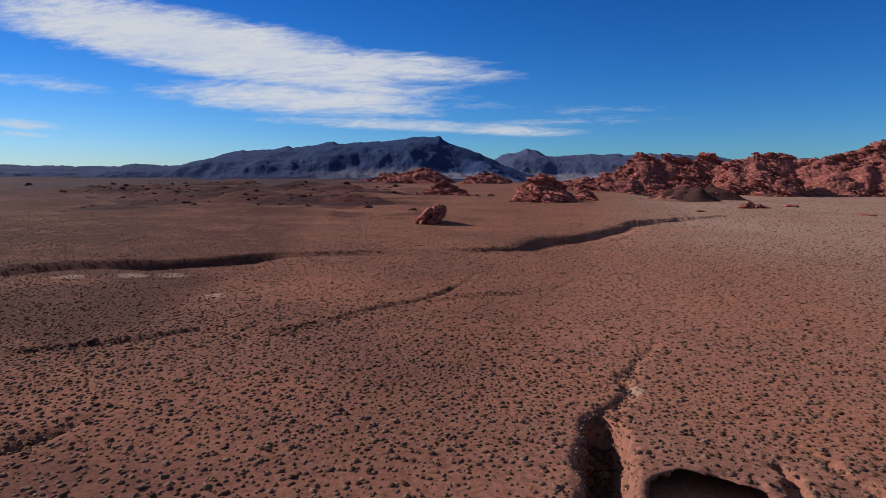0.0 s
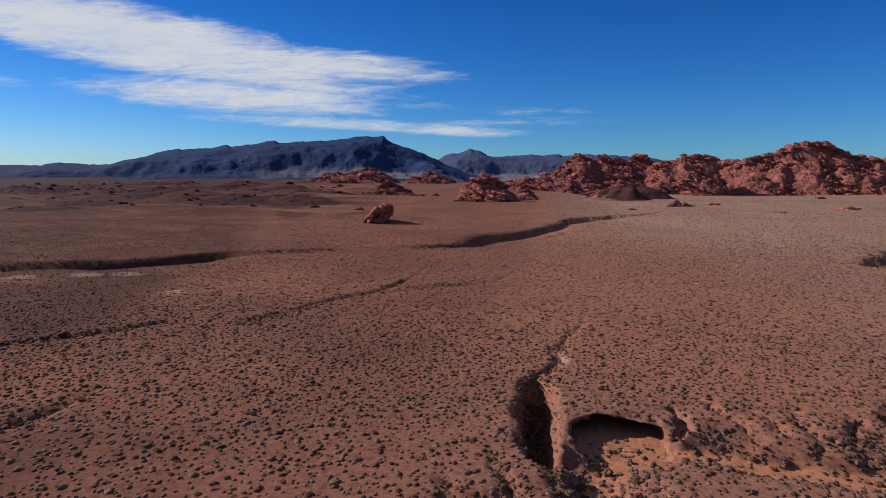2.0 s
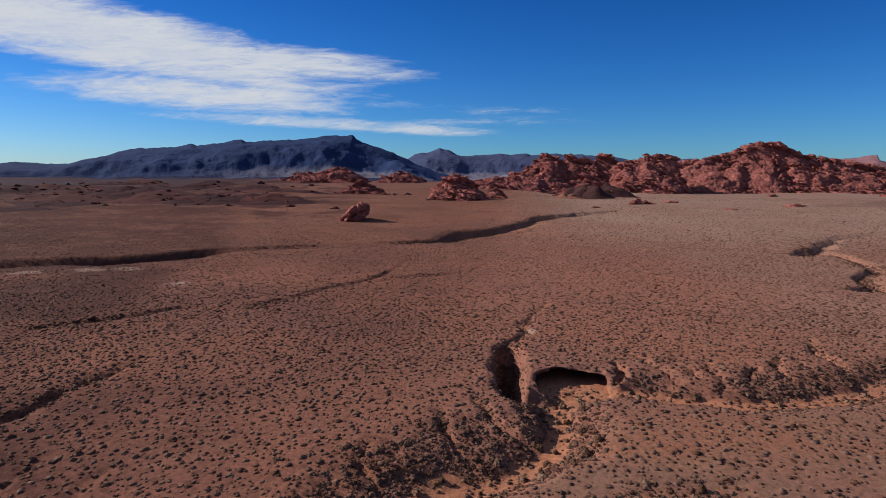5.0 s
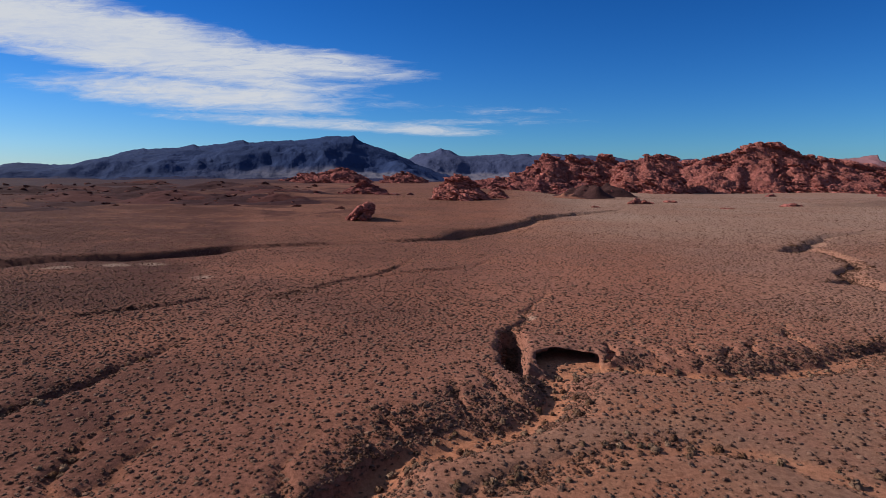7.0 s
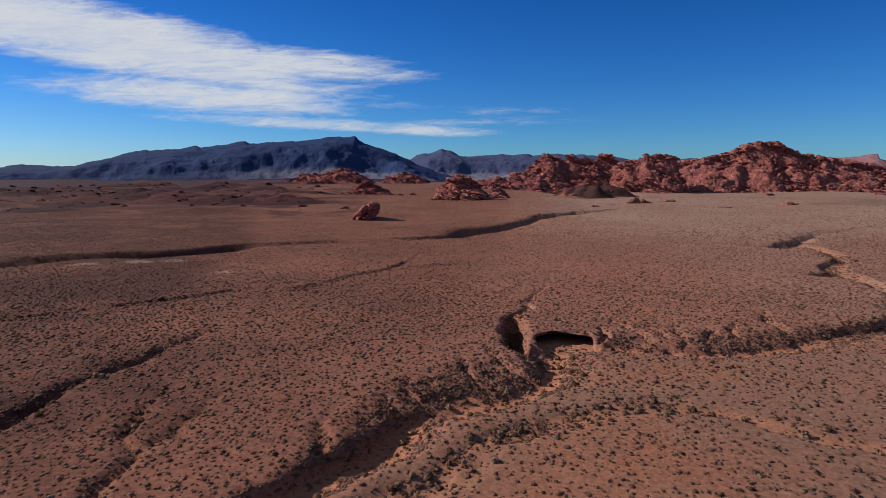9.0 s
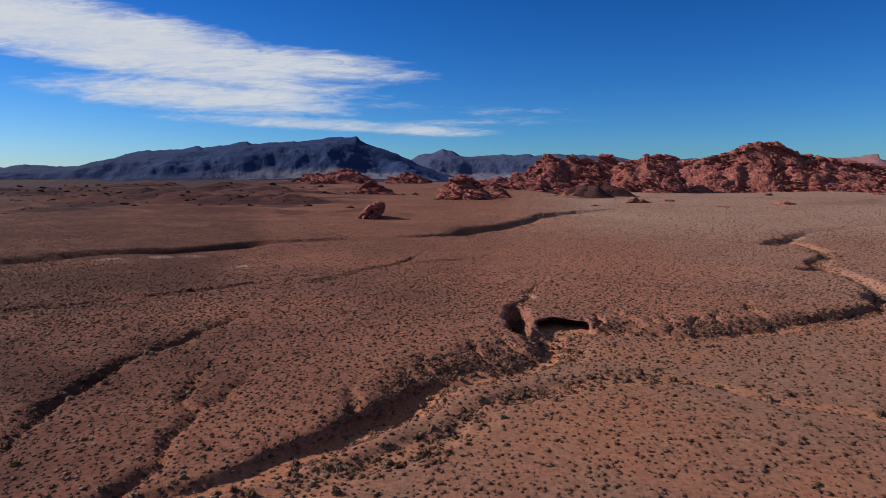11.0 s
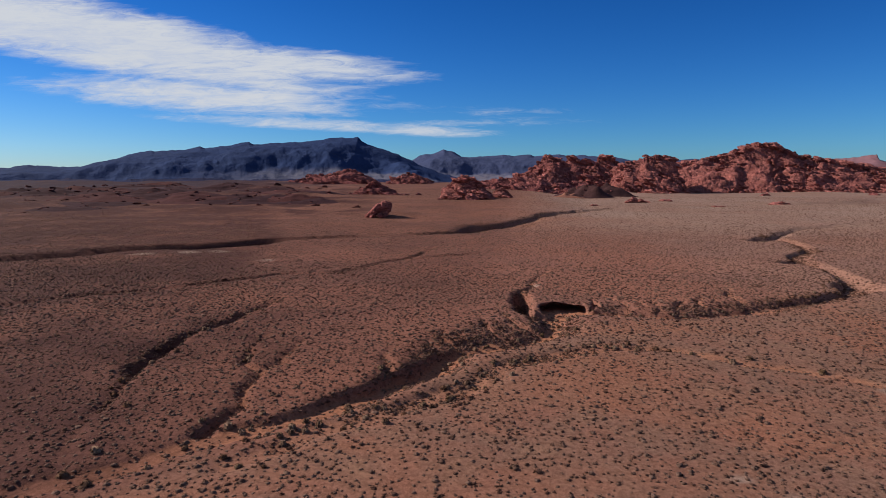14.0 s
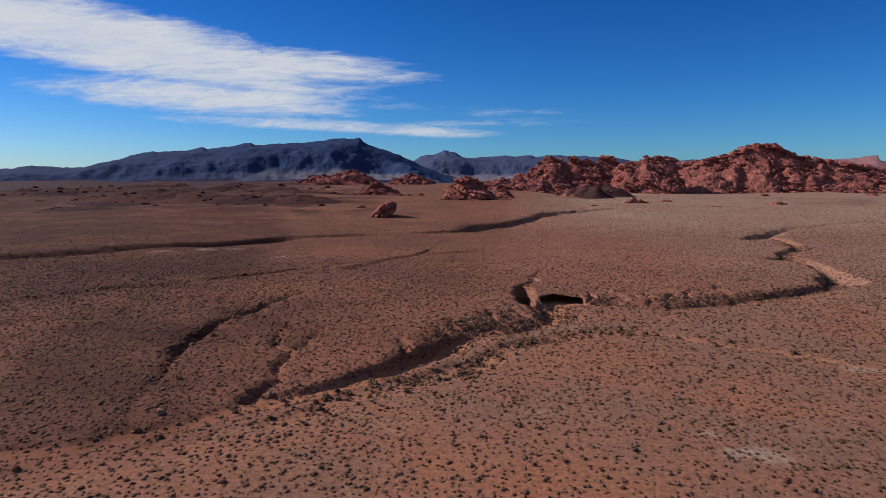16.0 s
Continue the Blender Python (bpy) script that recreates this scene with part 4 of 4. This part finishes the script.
# ---------------------------------------------------------------- far ranges
def mountains(name, skyline, radius, foot, mat, seed, label, base=-58, cliff=1.0):
    """A range on an arc round the plain; skyline (x, z) as it stands against y = 4200."""
    az = np.arctan2([p[0] for p in skyline], 4350.0)
    hi = np.array([30 + (p[1] - 30) * radius / math.hypot(p[0], 4350) for p in skyline])
    A = np.linspace(az[0], az[-1], int(np.clip((az[-1] - az[0]) * 900, 160, 1300)))
    R = np.concatenate([np.linspace(radius - foot, radius, 90), np.linspace(radius, radius + 260, 8)[1:]])
    AA, RR = np.meshgrid(A, R)
    t = np.clip((RR - (radius - foot)) / foot, 0, 1)
    s = AA * radius
    lean = AA + (1 - t) * ((fbm(s / 420, RR / 420, 3, seed + 40) - 0.5) * 0.32 + (fbm(s / 150, RR / 150, 3, seed + 41) - 0.5) * 0.10)
    broad = np.convolve(np.interp(np.linspace(az[0] - 0.2, az[-1] + 0.2, 800), az, hi), np.ones(45) / 45, "same")
    low = np.interp(lean, np.linspace(az[0] - 0.2, az[-1] + 0.2, 800), broad)
    H = low + (np.interp(AA + (lean - AA) * 0.3, az, hi) - low) * step(0.72, 1.0, t) - base
    warp = (fbm(s / 300, RR / 300, 3, seed) - 0.5) * 320
    spur = 1 - np.abs(2 * fbm((s + warp) / 230, RR / 360, 5, seed + 3) - 1)
    fine = 1 - np.abs(2 * fbm((s + warp * 0.6) / 60, RR / 75, 4, seed + 9) - 1)
    t = np.clip(t + (fbm(s / 330, RR / 500, 4, seed + 50) - 0.5) * 0.26 * np.clip(4 * t * (1 - t), 0, 1), 0, 1)
    rise = np.interp(t, [0, 0.25, 0.40, 0.51, 0.62, 0.76, 1.0], [0, 0.09, 0.20, 0.36, 0.68 * cliff, 0.86, 1.0])
    carve = (0.5 * (1 - spur) + 0.14 * (1 - fine)) * 4 * np.clip(rise * (1 - rise), 0, 1)
    z = base + H * np.clip(rise - carve * 0.10, 0, None)
    z = z + H * 0.085 * (fbm(s / 95, RR / 70, 5, seed + 15, 0.6) - 0.5) * 4 * np.clip(rise * (1.05 - rise), 0, 1)
    crest = (fbm(s / 60, s / 60, 4, seed + 5, 0.6) - 0.5) * 14 * step(0.8, 1, t)
    z = z + crest - np.where(RR > radius, (RR - radius) * 0.9, 0)
    fan = (1 - step(0.27, 0.40, rise - carve * 0.25 + (fbm(s / 140, RR / 200, 4, seed + 60) - 0.5) * 0.16)) * step(-0.62, -0.35, AA)
    return tagged(new(name, sheet(name, RR * np.sin(AA), RR * np.cos(AA) - 150, z, mat, (("fan", fan),))), label, "mountain", kind="structure")


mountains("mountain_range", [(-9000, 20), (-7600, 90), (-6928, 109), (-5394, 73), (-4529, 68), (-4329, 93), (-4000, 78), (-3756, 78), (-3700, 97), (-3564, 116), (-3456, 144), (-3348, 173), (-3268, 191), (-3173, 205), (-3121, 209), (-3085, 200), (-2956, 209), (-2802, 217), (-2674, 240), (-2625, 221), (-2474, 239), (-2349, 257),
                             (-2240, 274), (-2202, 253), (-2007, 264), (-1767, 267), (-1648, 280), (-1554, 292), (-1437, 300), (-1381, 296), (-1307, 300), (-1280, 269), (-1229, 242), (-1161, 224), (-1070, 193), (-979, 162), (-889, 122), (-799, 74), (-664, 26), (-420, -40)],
          3700, 1300, HAZED_RANGE, 13, "mountain range with a long crest, coloured dark haze-blue")
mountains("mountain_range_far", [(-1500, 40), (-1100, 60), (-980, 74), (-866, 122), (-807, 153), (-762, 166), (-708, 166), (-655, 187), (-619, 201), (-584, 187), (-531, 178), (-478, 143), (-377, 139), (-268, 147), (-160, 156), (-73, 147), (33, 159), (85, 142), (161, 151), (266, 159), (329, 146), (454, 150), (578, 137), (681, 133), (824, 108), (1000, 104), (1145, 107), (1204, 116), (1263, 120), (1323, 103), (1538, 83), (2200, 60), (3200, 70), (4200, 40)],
          4250, 1100, HAZED_FAR_RANGE, 29, "lower mountain range behind the plain, coloured haze-blue")
# dark blue of distance haze put into the foothill colours
HAZED_FOOT = mountain_material("foothill_haze_blue", (0.022, 0.024, 0.058), (0.050, 0.044, 0.072))
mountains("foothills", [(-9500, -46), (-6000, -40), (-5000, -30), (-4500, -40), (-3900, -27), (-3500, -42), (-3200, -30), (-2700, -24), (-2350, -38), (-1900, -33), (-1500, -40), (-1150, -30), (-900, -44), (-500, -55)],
          2500, 320, HAZED_FOOT, 53, "low foothills below the mountain range, coloured dark haze-blue", base=-52)
mountains("mesa", [(1900, 10), (2069, 83), (2214, 117), (2287, 118), (2360, 126), (2402, 138), (2474, 142), (2489, 108), (2537, 92), (2653, 84), (2900, 96), (3400, 80), (3900, 30)], 3900, 500, MESA_ROCK, 37, "distant pink flat-topped mesa", cliff=1.1)


# ---------------------------------------------------------------- shrubs
def dome(seed, sides, rings, rough):
    """A ragged low dome of twigs, as triangles (n, 3, 3)."""
    r = np.random.RandomState(seed)
    pts = []
    for k in range(rings):
        q = k / rings
        a = (np.arange(sides) + 0.5 * k + r.uniform(-0.25, 0.25, sides)) * 2 * np.pi / sides
        rad = 0.5 * math.cos(q * 1.35) * r.uniform(1 - rough, 1 + rough, sides)
        zz = np.full(sides, -0.04) if k == 0 else 0.62 * math.sin(q * 1.5) * r.uniform(1 - rough, 1 + rough, sides)
        pts.append(np.stack([np.cos(a) * rad, np.sin(a) * rad, zz], -1))
    top = np.array([r.uniform(-0.1, 0.1), r.uniform(-0.1, 0.1), 0.6])
    out = []
    for i in range(sides):
        n = (i + 1) % sides
        for k in range(rings - 1):
            out += [(pts[k][i], pts[k][n], pts[k + 1][i]), (pts[k][n], pts[k + 1][n], pts[k + 1][i])]
        out.append((pts[-1][i], pts[-1][n], top))
    return np.array(out)


def blades(n, seed, size, tall=0.75):
    """A dome of small leaf clumps: n triangles, as (n, 3, 3)."""
    r = np.random.RandomState(seed)
    a, q = r.uniform(0, 2 * np.pi, n), r.uniform(0, 1, n)
    el = np.arcsin(q)
    rad = r.uniform(0.55, 1.0, n) * 0.5
    c = np.stack([np.cos(a) * np.cos(el) * rad, np.sin(a) * np.cos(el) * rad, np.sin(el) * rad * 2 * tall * 0.9 + 0.06], -1)
    tri = r.normal(0, 1, (n, 3, 3))
    tri = tri / np.linalg.norm(tri, axis=-1, keepdims=True) * size * r.uniform(0.6, 1.2, (n, 1, 1))
    out = c[:, None] + tri
    out[..., 2] = np.maximum(out[..., 2], -0.03)
    return out


def scatter(name, places, sizes, n, size, seed, mat, label, sides, rings, tall=0.75):
    """One mesh of many shrubs."""
    r = np.random.RandomState(seed)
    kinds = np.stack([np.concatenate([dome(seed + 200 + i, sides, rings, 0.4) * (0.8 if n < 6 else 0.62), blades(n, seed + 100 + i, size, tall)]) for i in range(14)])
    k, a = r.randint(0, 14, len(places)), r.uniform(0, 2 * np.pi, len(places))
    t = kinds[k].reshape(len(places), -1, 3)
    c, s = np.cos(a)[:, None], np.sin(a)[:, None]
    v = np.stack([t[..., 0] * c - t[..., 1] * s, t[..., 0] * s + t[..., 1] * c, t[..., 2] * r.uniform(0.26, 0.52, (len(places), 1))], -1)
    v = v * sizes[:, None, None] + places[:, None]
    co = v.reshape(-1, 3).astype(np.float32)
    m = len(co) // 3
    me = bpy.data.meshes.new(name)
    me.vertices.add(len(co)), me.loops.add(len(co)), me.polygons.add(m)
    me.vertices.foreach_set("co", co.ravel())
    me.loops.foreach_set("vertex_index", np.arange(len(co), dtype=np.int32))
    me.polygons.foreach_set("loop_start", np.arange(0, len(co), 3, dtype=np.int32))
    me.polygons.foreach_set("loop_total", np.full(m, 3, dtype=np.int32))
    tone = me.attributes.new("tone", "FLOAT", "POINT")
    tone.data.foreach_set("value", np.repeat(r.uniform(0, 1, len(places)), t.shape[1]).astype(np.float32))
    me.update(calc_edges=True)
    out = v - (places - np.array([0, 0, 0.12]) * sizes[:, None])[:, None]
    wild = np.concatenate([np.full(t.shape[1] // 3 - n, 0.22), np.full(n, 0.5)])[None, :, None]
    out = out / np.linalg.norm(out, axis=-1, keepdims=True) + np.repeat(r.normal(0, 1, (len(places), t.shape[1] // 3, 3)) * wild, 3, axis=1)
    out = out / np.linalg.norm(out, axis=-1, keepdims=True)
    me.normals_split_custom_set_from_vertices(out.reshape(-1, 3))
    me.materials.append(mat)
    return tagged(new(name, me), label, "shrub", kind="stuff")


def strewn(x0, x1, y0, y1, gap, seed, keep):
    """Places on a jittered grid, thinned by patches and kept off the sandy beds."""
    r = np.random.RandomState(seed)
    x, y = np.meshgrid(np.arange(x0, x1, gap), np.arange(y0, y1, gap))
    x, y = x.ravel() + r.uniform(-0.55, 0.55, x.size) * gap, y.ravel() + r.uniform(-0.55, 0.55, y.size) * gap
    m = keep(x, y)
    m = m & ((y < -19) | (np.abs(np.hypot((x - 9.8) / 5.8, (y + 17.2) / 5.4) - 0.92) > 0.2))
    x, y = x[m], y[m]
    z, sand = land(x, y)
    patch = (0.34 + 0.60 * fbm(x / 16, y / 16, 3, 51) + 0.45 * fbm(x / 4.5, y / 4.5, 2, 52)) * (1 - 0.2 * step(-4, 6, along(NEAR_EDGE, x, y)[0] * -along(NEAR_EDGE, x, y)[1]))
    patch = patch + 0.6 * step(0.2, 0.7, plain(x, y) - z)
    m = r.uniform(0, 1, len(x)) < patch * (1 - 0.75 * sand)
    return np.stack([x[m], y[m], z[m]], -1), r


def view(x, y, near, far):
    """A wedge of the plain, near to far, as seen from the south."""
    d = y + 160
    return (d > near) & (d < far) & (x < d * 0.64 + 8) & (x > -np.maximum(d * 1.12, (y + 67) * 1.5) - 8)


def blur(x, y, at, wide):
    """A ragged edge between two bands."""
    return at + wide * (lattice(np.floor(x * 7), np.floor(y * 7), 5) - 0.5)


P, R = strewn(-150, 90, -125, -30, 0.74, 61, lambda x, y: view(x, y, 30, blur(x, y, 112, 16)))
scatter("near_shrubs", P, np.minimum(R.lognormal(-0.58, 0.36, len(P)), 1.3), 14, 0.14, 62, SHRUB, "low dry brown desert shrubs dotted over sand", 5, 2)
P, R = strewn(-120, 110, -215, -30, 1.9, 81, lambda x, y: ~view(x, y, 30, 900))
scatter("outer_shrubs", P, R.lognormal(-0.5, 0.33, len(P)), 3, 0.2, 82, SHRUB, "scattered low shrubs on the gravelly plain", 5, 1)
P, R = strewn(-300, 170, -70, 60, 0.80, 67, lambda x, y: view(x, y, blur(x, y, 112, 16), blur(x, y, 195, 30)))
scatter("plain_shrubs", P, np.minimum(R.lognormal(-0.47, 0.36, len(P)), 1.3), 2, 0.18, 68, MID_SHRUB, "low brown desert shrubs across the red plain", 4, 2)
P, R = strewn(-560, 300, 10, 270, 1.1, 63, lambda x, y: view(x, y, blur(x, y, 195, 30), blur(x, y, 340, 110)))
scatter("middle_shrubs", P, np.minimum(R.lognormal(-0.38, 0.36, len(P)), 1.5), 2, 0.2, 64, MID_SHRUB, "low dry shrubs thick on the plain", 5, 1)
P, R = strewn(-1200, 700, 100, 850, 2.5, 65, lambda x, y: view(x, y, blur(x, y, 340, 110), 1000) & (lattice(np.floor(x * 9), np.floor(y * 9), 3) > (y - 250) / 700))
scatter("far_shrubs", P, R.lognormal(0.05, 0.3, len(P)), 0, 0.3, 66, DARK_SHRUB, "distant low shrubs on the plain", 3, 1)
P, R = strewn(-75, 75, -112, 16, 0.52, 71, lambda x, y: (plain(x, y) - land(x, y)[0] > 0.3) & (land(x, y)[1] < 0.5) & ((along(WASHES["strip"]["line"], x, y)[0] > 4) | (fbm(x / 4, y / 4, 2, 15) > 0.5)) & (np.hypot((x - 9.8) / 6.0, (y + 16.5) / 6.5) > 1.15) & ((x < 14) | (x > 33) | (fbm(x / 2.5, y / 2.5, 2, 17) > 0.6)) & ((x < 1.2) | (x > 5) | (y < -24) | (y > -4)))
scatter("bank_shrubs", P, R.lognormal(-0.6, 0.4, len(P)), 20, 0.125, 72, MID_SHRUB, "dark dry brush clinging to the wash banks", 5, 2)

P, R = strewn(-200, 120, -72, 180, 0.9, 73, lambda x, y: (np.minimum(np.minimum(along(WASHES["middle"]["line"], x, y)[0], along(WASHES["middle_branch"]["line"], x, y)[0] + 0.6), along(WASHES["east"]["line"], x, y)[0] - 1.5) < 1.0 + 2.2 * fbm(x / 9, y / 9, 2, 19) ** 2 * 2) & ((y < 66) | (x > 60)) & (fbm(x / 11, y / 11, 2, 27) > 0.42))
scatter("wash_shrubs", P, R.lognormal(-0.2, 0.3, len(P)), 4, 0.18, 74, DARK_SHRUB, "dark brush lining the shallow washes", 5, 2)

P, R = strewn(-330, -84, -60, 125, 1.3, 77, lambda x, y: (along(WASHES["far_west"]["line"], x, y)[0] < 0.8 + 3.4 * fbm(x / 9, y / 9, 2, 29)) & ((x < -146) | (x > -116)))
scatter("far_wash_shrubs", P, R.lognormal(0.1, 0.3, len(P)), 4, 0.18, 78, DARK_SHRUB, "dark brush lining the deep western wash", 5, 1)

P, R = strewn(-60, 90, 136, 400, 1.25, 93, lambda x, y: (along(WASHES["far_mid"]["line"], x, y)[0] < 2.0 + 7.0 * fbm(x / 12, y / 12, 2, 39)) & (along(WASHES["far_mid"]["line"], x, y)[1] > 0) & (fbm(x / 5, y / 5, 2, 38) > 0.36))
scatter("far_bank_shrubs", P, R.lognormal(0.0, 0.35, len(P)), 3, 0.2, 94, MID_SHRUB, "brown brush on the bank of a far wash", 5, 1)

P, R = strewn(-28, 12, -68, 0, 0.62, 75, lambda x, y: (along(WASHES["slot"]["line"], x, y)[0] < 2.7) & (y < -3) & (x < 1.3) & (plain(x, y) - land(x, y)[0] > 1.2) | (plain(x, y) - land(x, y)[0] > 0.04) & (along(WASHES["main_mid"]["line"][:6] + WASHES["main_head"]["line"][2:], x, y)[1] > 0) & (land(x, y)[1] < 0.75) & (x < 6) & (y < -23.5) & (fbm(x / 3.5, y / 3.5, 2, 13) > 0.46))
scatter("slot_brush", P, R.lognormal(-0.75, 0.4, len(P)), 20, 0.125, 76, DARK_SHRUB, "dense dark brush choking the narrow gully", 5, 2)

P, R = strewn(-5, 3, -26, -3, 0.5, 79, lambda x, y: (along(WASHES["slot"]["line"], x, y)[0] < 2.6) & (x < 1.6) & (plain(x, y) - land(x, y)[0] > 1.4))
scatter("gully_brush", P, R.lognormal(0.15, 0.35, len(P)), 34, 0.10, 80, DARK_SHRUB, "tall dark brush filling the narrow gully", 6, 2)

STRIP = [(-20, -80), (-12, -72), (-7.5, -67), (-5.1, -63), (-3, -59.6), (1.6, -55), (7.4, -51.8), (12.8, -48), (16.7, -45), (22, -45.5)]
STRIP_TWO = [(-17, -79), (-12.8, -75.6), (-7.9, -72.7), (-5.3, -68.8), (-2, -66)]
P, R = strewn(-24, 28, -80, -38, 0.62, 85, lambda x, y: (np.minimum(along(STRIP, x, y)[0], along(STRIP_TWO, x, y)[0] + 0.8) < 0.6 + 3.6 * fbm(x / 5, y / 5, 2, 87) ** 1.5) & (fbm(x / 3, y / 3, 2, 88) > 0.38))
scatter("swale_brush", P, R.lognormal(-0.42, 0.4, len(P)), 24, 0.12, 86, DARK_SHRUB, "dark brush along shallow swales on the terrace", 5, 2)

# larger bushes that crowd the washes, each on its own
BUSHES = []
for i in range(6):
    bush = thing("bush", 0, 0, -50, "grey-green dry bush in a sandy wash", "bush", "bushes along the washes")
    t = np.concatenate([dome(310 + i, 8, 3, 0.35) * 0.85, blades(150, 300 + i, 0.09, 0.7), blades(60, 330 + i, 0.07, 0.55)])
    crown = bpy.data.meshes.new("crown")
    crown.from_pydata(t.reshape(-1, 3).tolist(), [], np.arange(len(t) * 3).reshape(-1, 3).tolist())
    crown.materials.append(BUSH)
    out = t.reshape(-1, 3) - np.array([0, 0, -0.1])
    out = out / np.linalg.norm(out, axis=-1, keepdims=True) + np.repeat(np.random.RandomState(i).normal(0, 0.45, (len(t), 3)), 3, axis=0)
    crown.polygons.foreach_set("use_smooth", np.ones(len(t), dtype=bool))
    crown.normals_split_custom_set_from_vertices(out / np.linalg.norm(out, axis=-1, keepdims=True))
    part("crown", crown, bush)
    bm = bmesh.new()
    r = random.Random(400 + i)
    for _ in range(9):
        a, e = r.uniform(0, 6.28), r.uniform(0.5, 1.4)
        tip = Vector((math.cos(a) * math.cos(e), math.sin(a) * math.cos(e), math.sin(e))) * r.uniform(0.35, 0.6)
        m = tip.to_track_quat("Z", "Y").to_matrix().to_4x4()
        bmesh.ops.create_cone(bm, segments=4, radius1=0.022, radius2=0.006, depth=tip.length, matrix=Matrix.Translation(tip / 2) @ m)
    stems = bpy.data.meshes.new("stems")
    bm.to_mesh(stems)
    bm.free()
    stems.materials.append(STEM)
    part("stems", stems, bush)
    BUSHES.append(bush)
used = [False] * len(BUSHES)
r = random.Random(77)
for wash, count, off in (("main", 40, (-3.5, 4.5)), ("main_mid", 26, (-3.5, 4.0)), ("main_head", 22, (-1, 5.5)), ("main_east", 34, (-2.5, 3.0)), ("strip", 60, (-2.5, 3.5)), ("slot", 16, (-1.5, 0.8)), ("west", 22, (-2, 3)), ("east", 26, (-3, 3)), ("trail", 14, (-2, 3)), ("pit_one", 8, (-3, 3)), ("pit_two", 10, (-3, 3)), ("pit_three", 10, (-4, 3)), ("west_side", 10, (-1.5, 2))):
    line = WASHES[wash]["line"]
    for _ in range(count):
        i = r.randrange(len(line) - 1)
        t = r.random()
        (ax, ay), (bx, by) = line[i], line[i + 1]
        k = 1 / math.hypot(bx - ax, by - ay)
        o = r.uniform(*off)
        x, y = ax + (bx - ax) * t + (by - ay) * k * o + r.gauss(0, 0.5), ay + (by - ay) * t - (bx - ax) * k * o + r.gauss(0, 0.5)
        s = r.uniform(0.5, 1.25)
        j = r.randrange(len(BUSHES))
        m = Matrix.LocRotScale((x, y, height(x, y)), Euler((0, 0, r.uniform(0, 6.28))), None)
        if not used[j]:
            BUSHES[j].matrix_basis, used[j], ob = m, True, BUSHES[j]
        else:
            ob = copy_thing(BUSHES[j], m)
        ob.scale = (s, s * r.uniform(0.85, 1.15), s * r.uniform(0.75, 1.05))
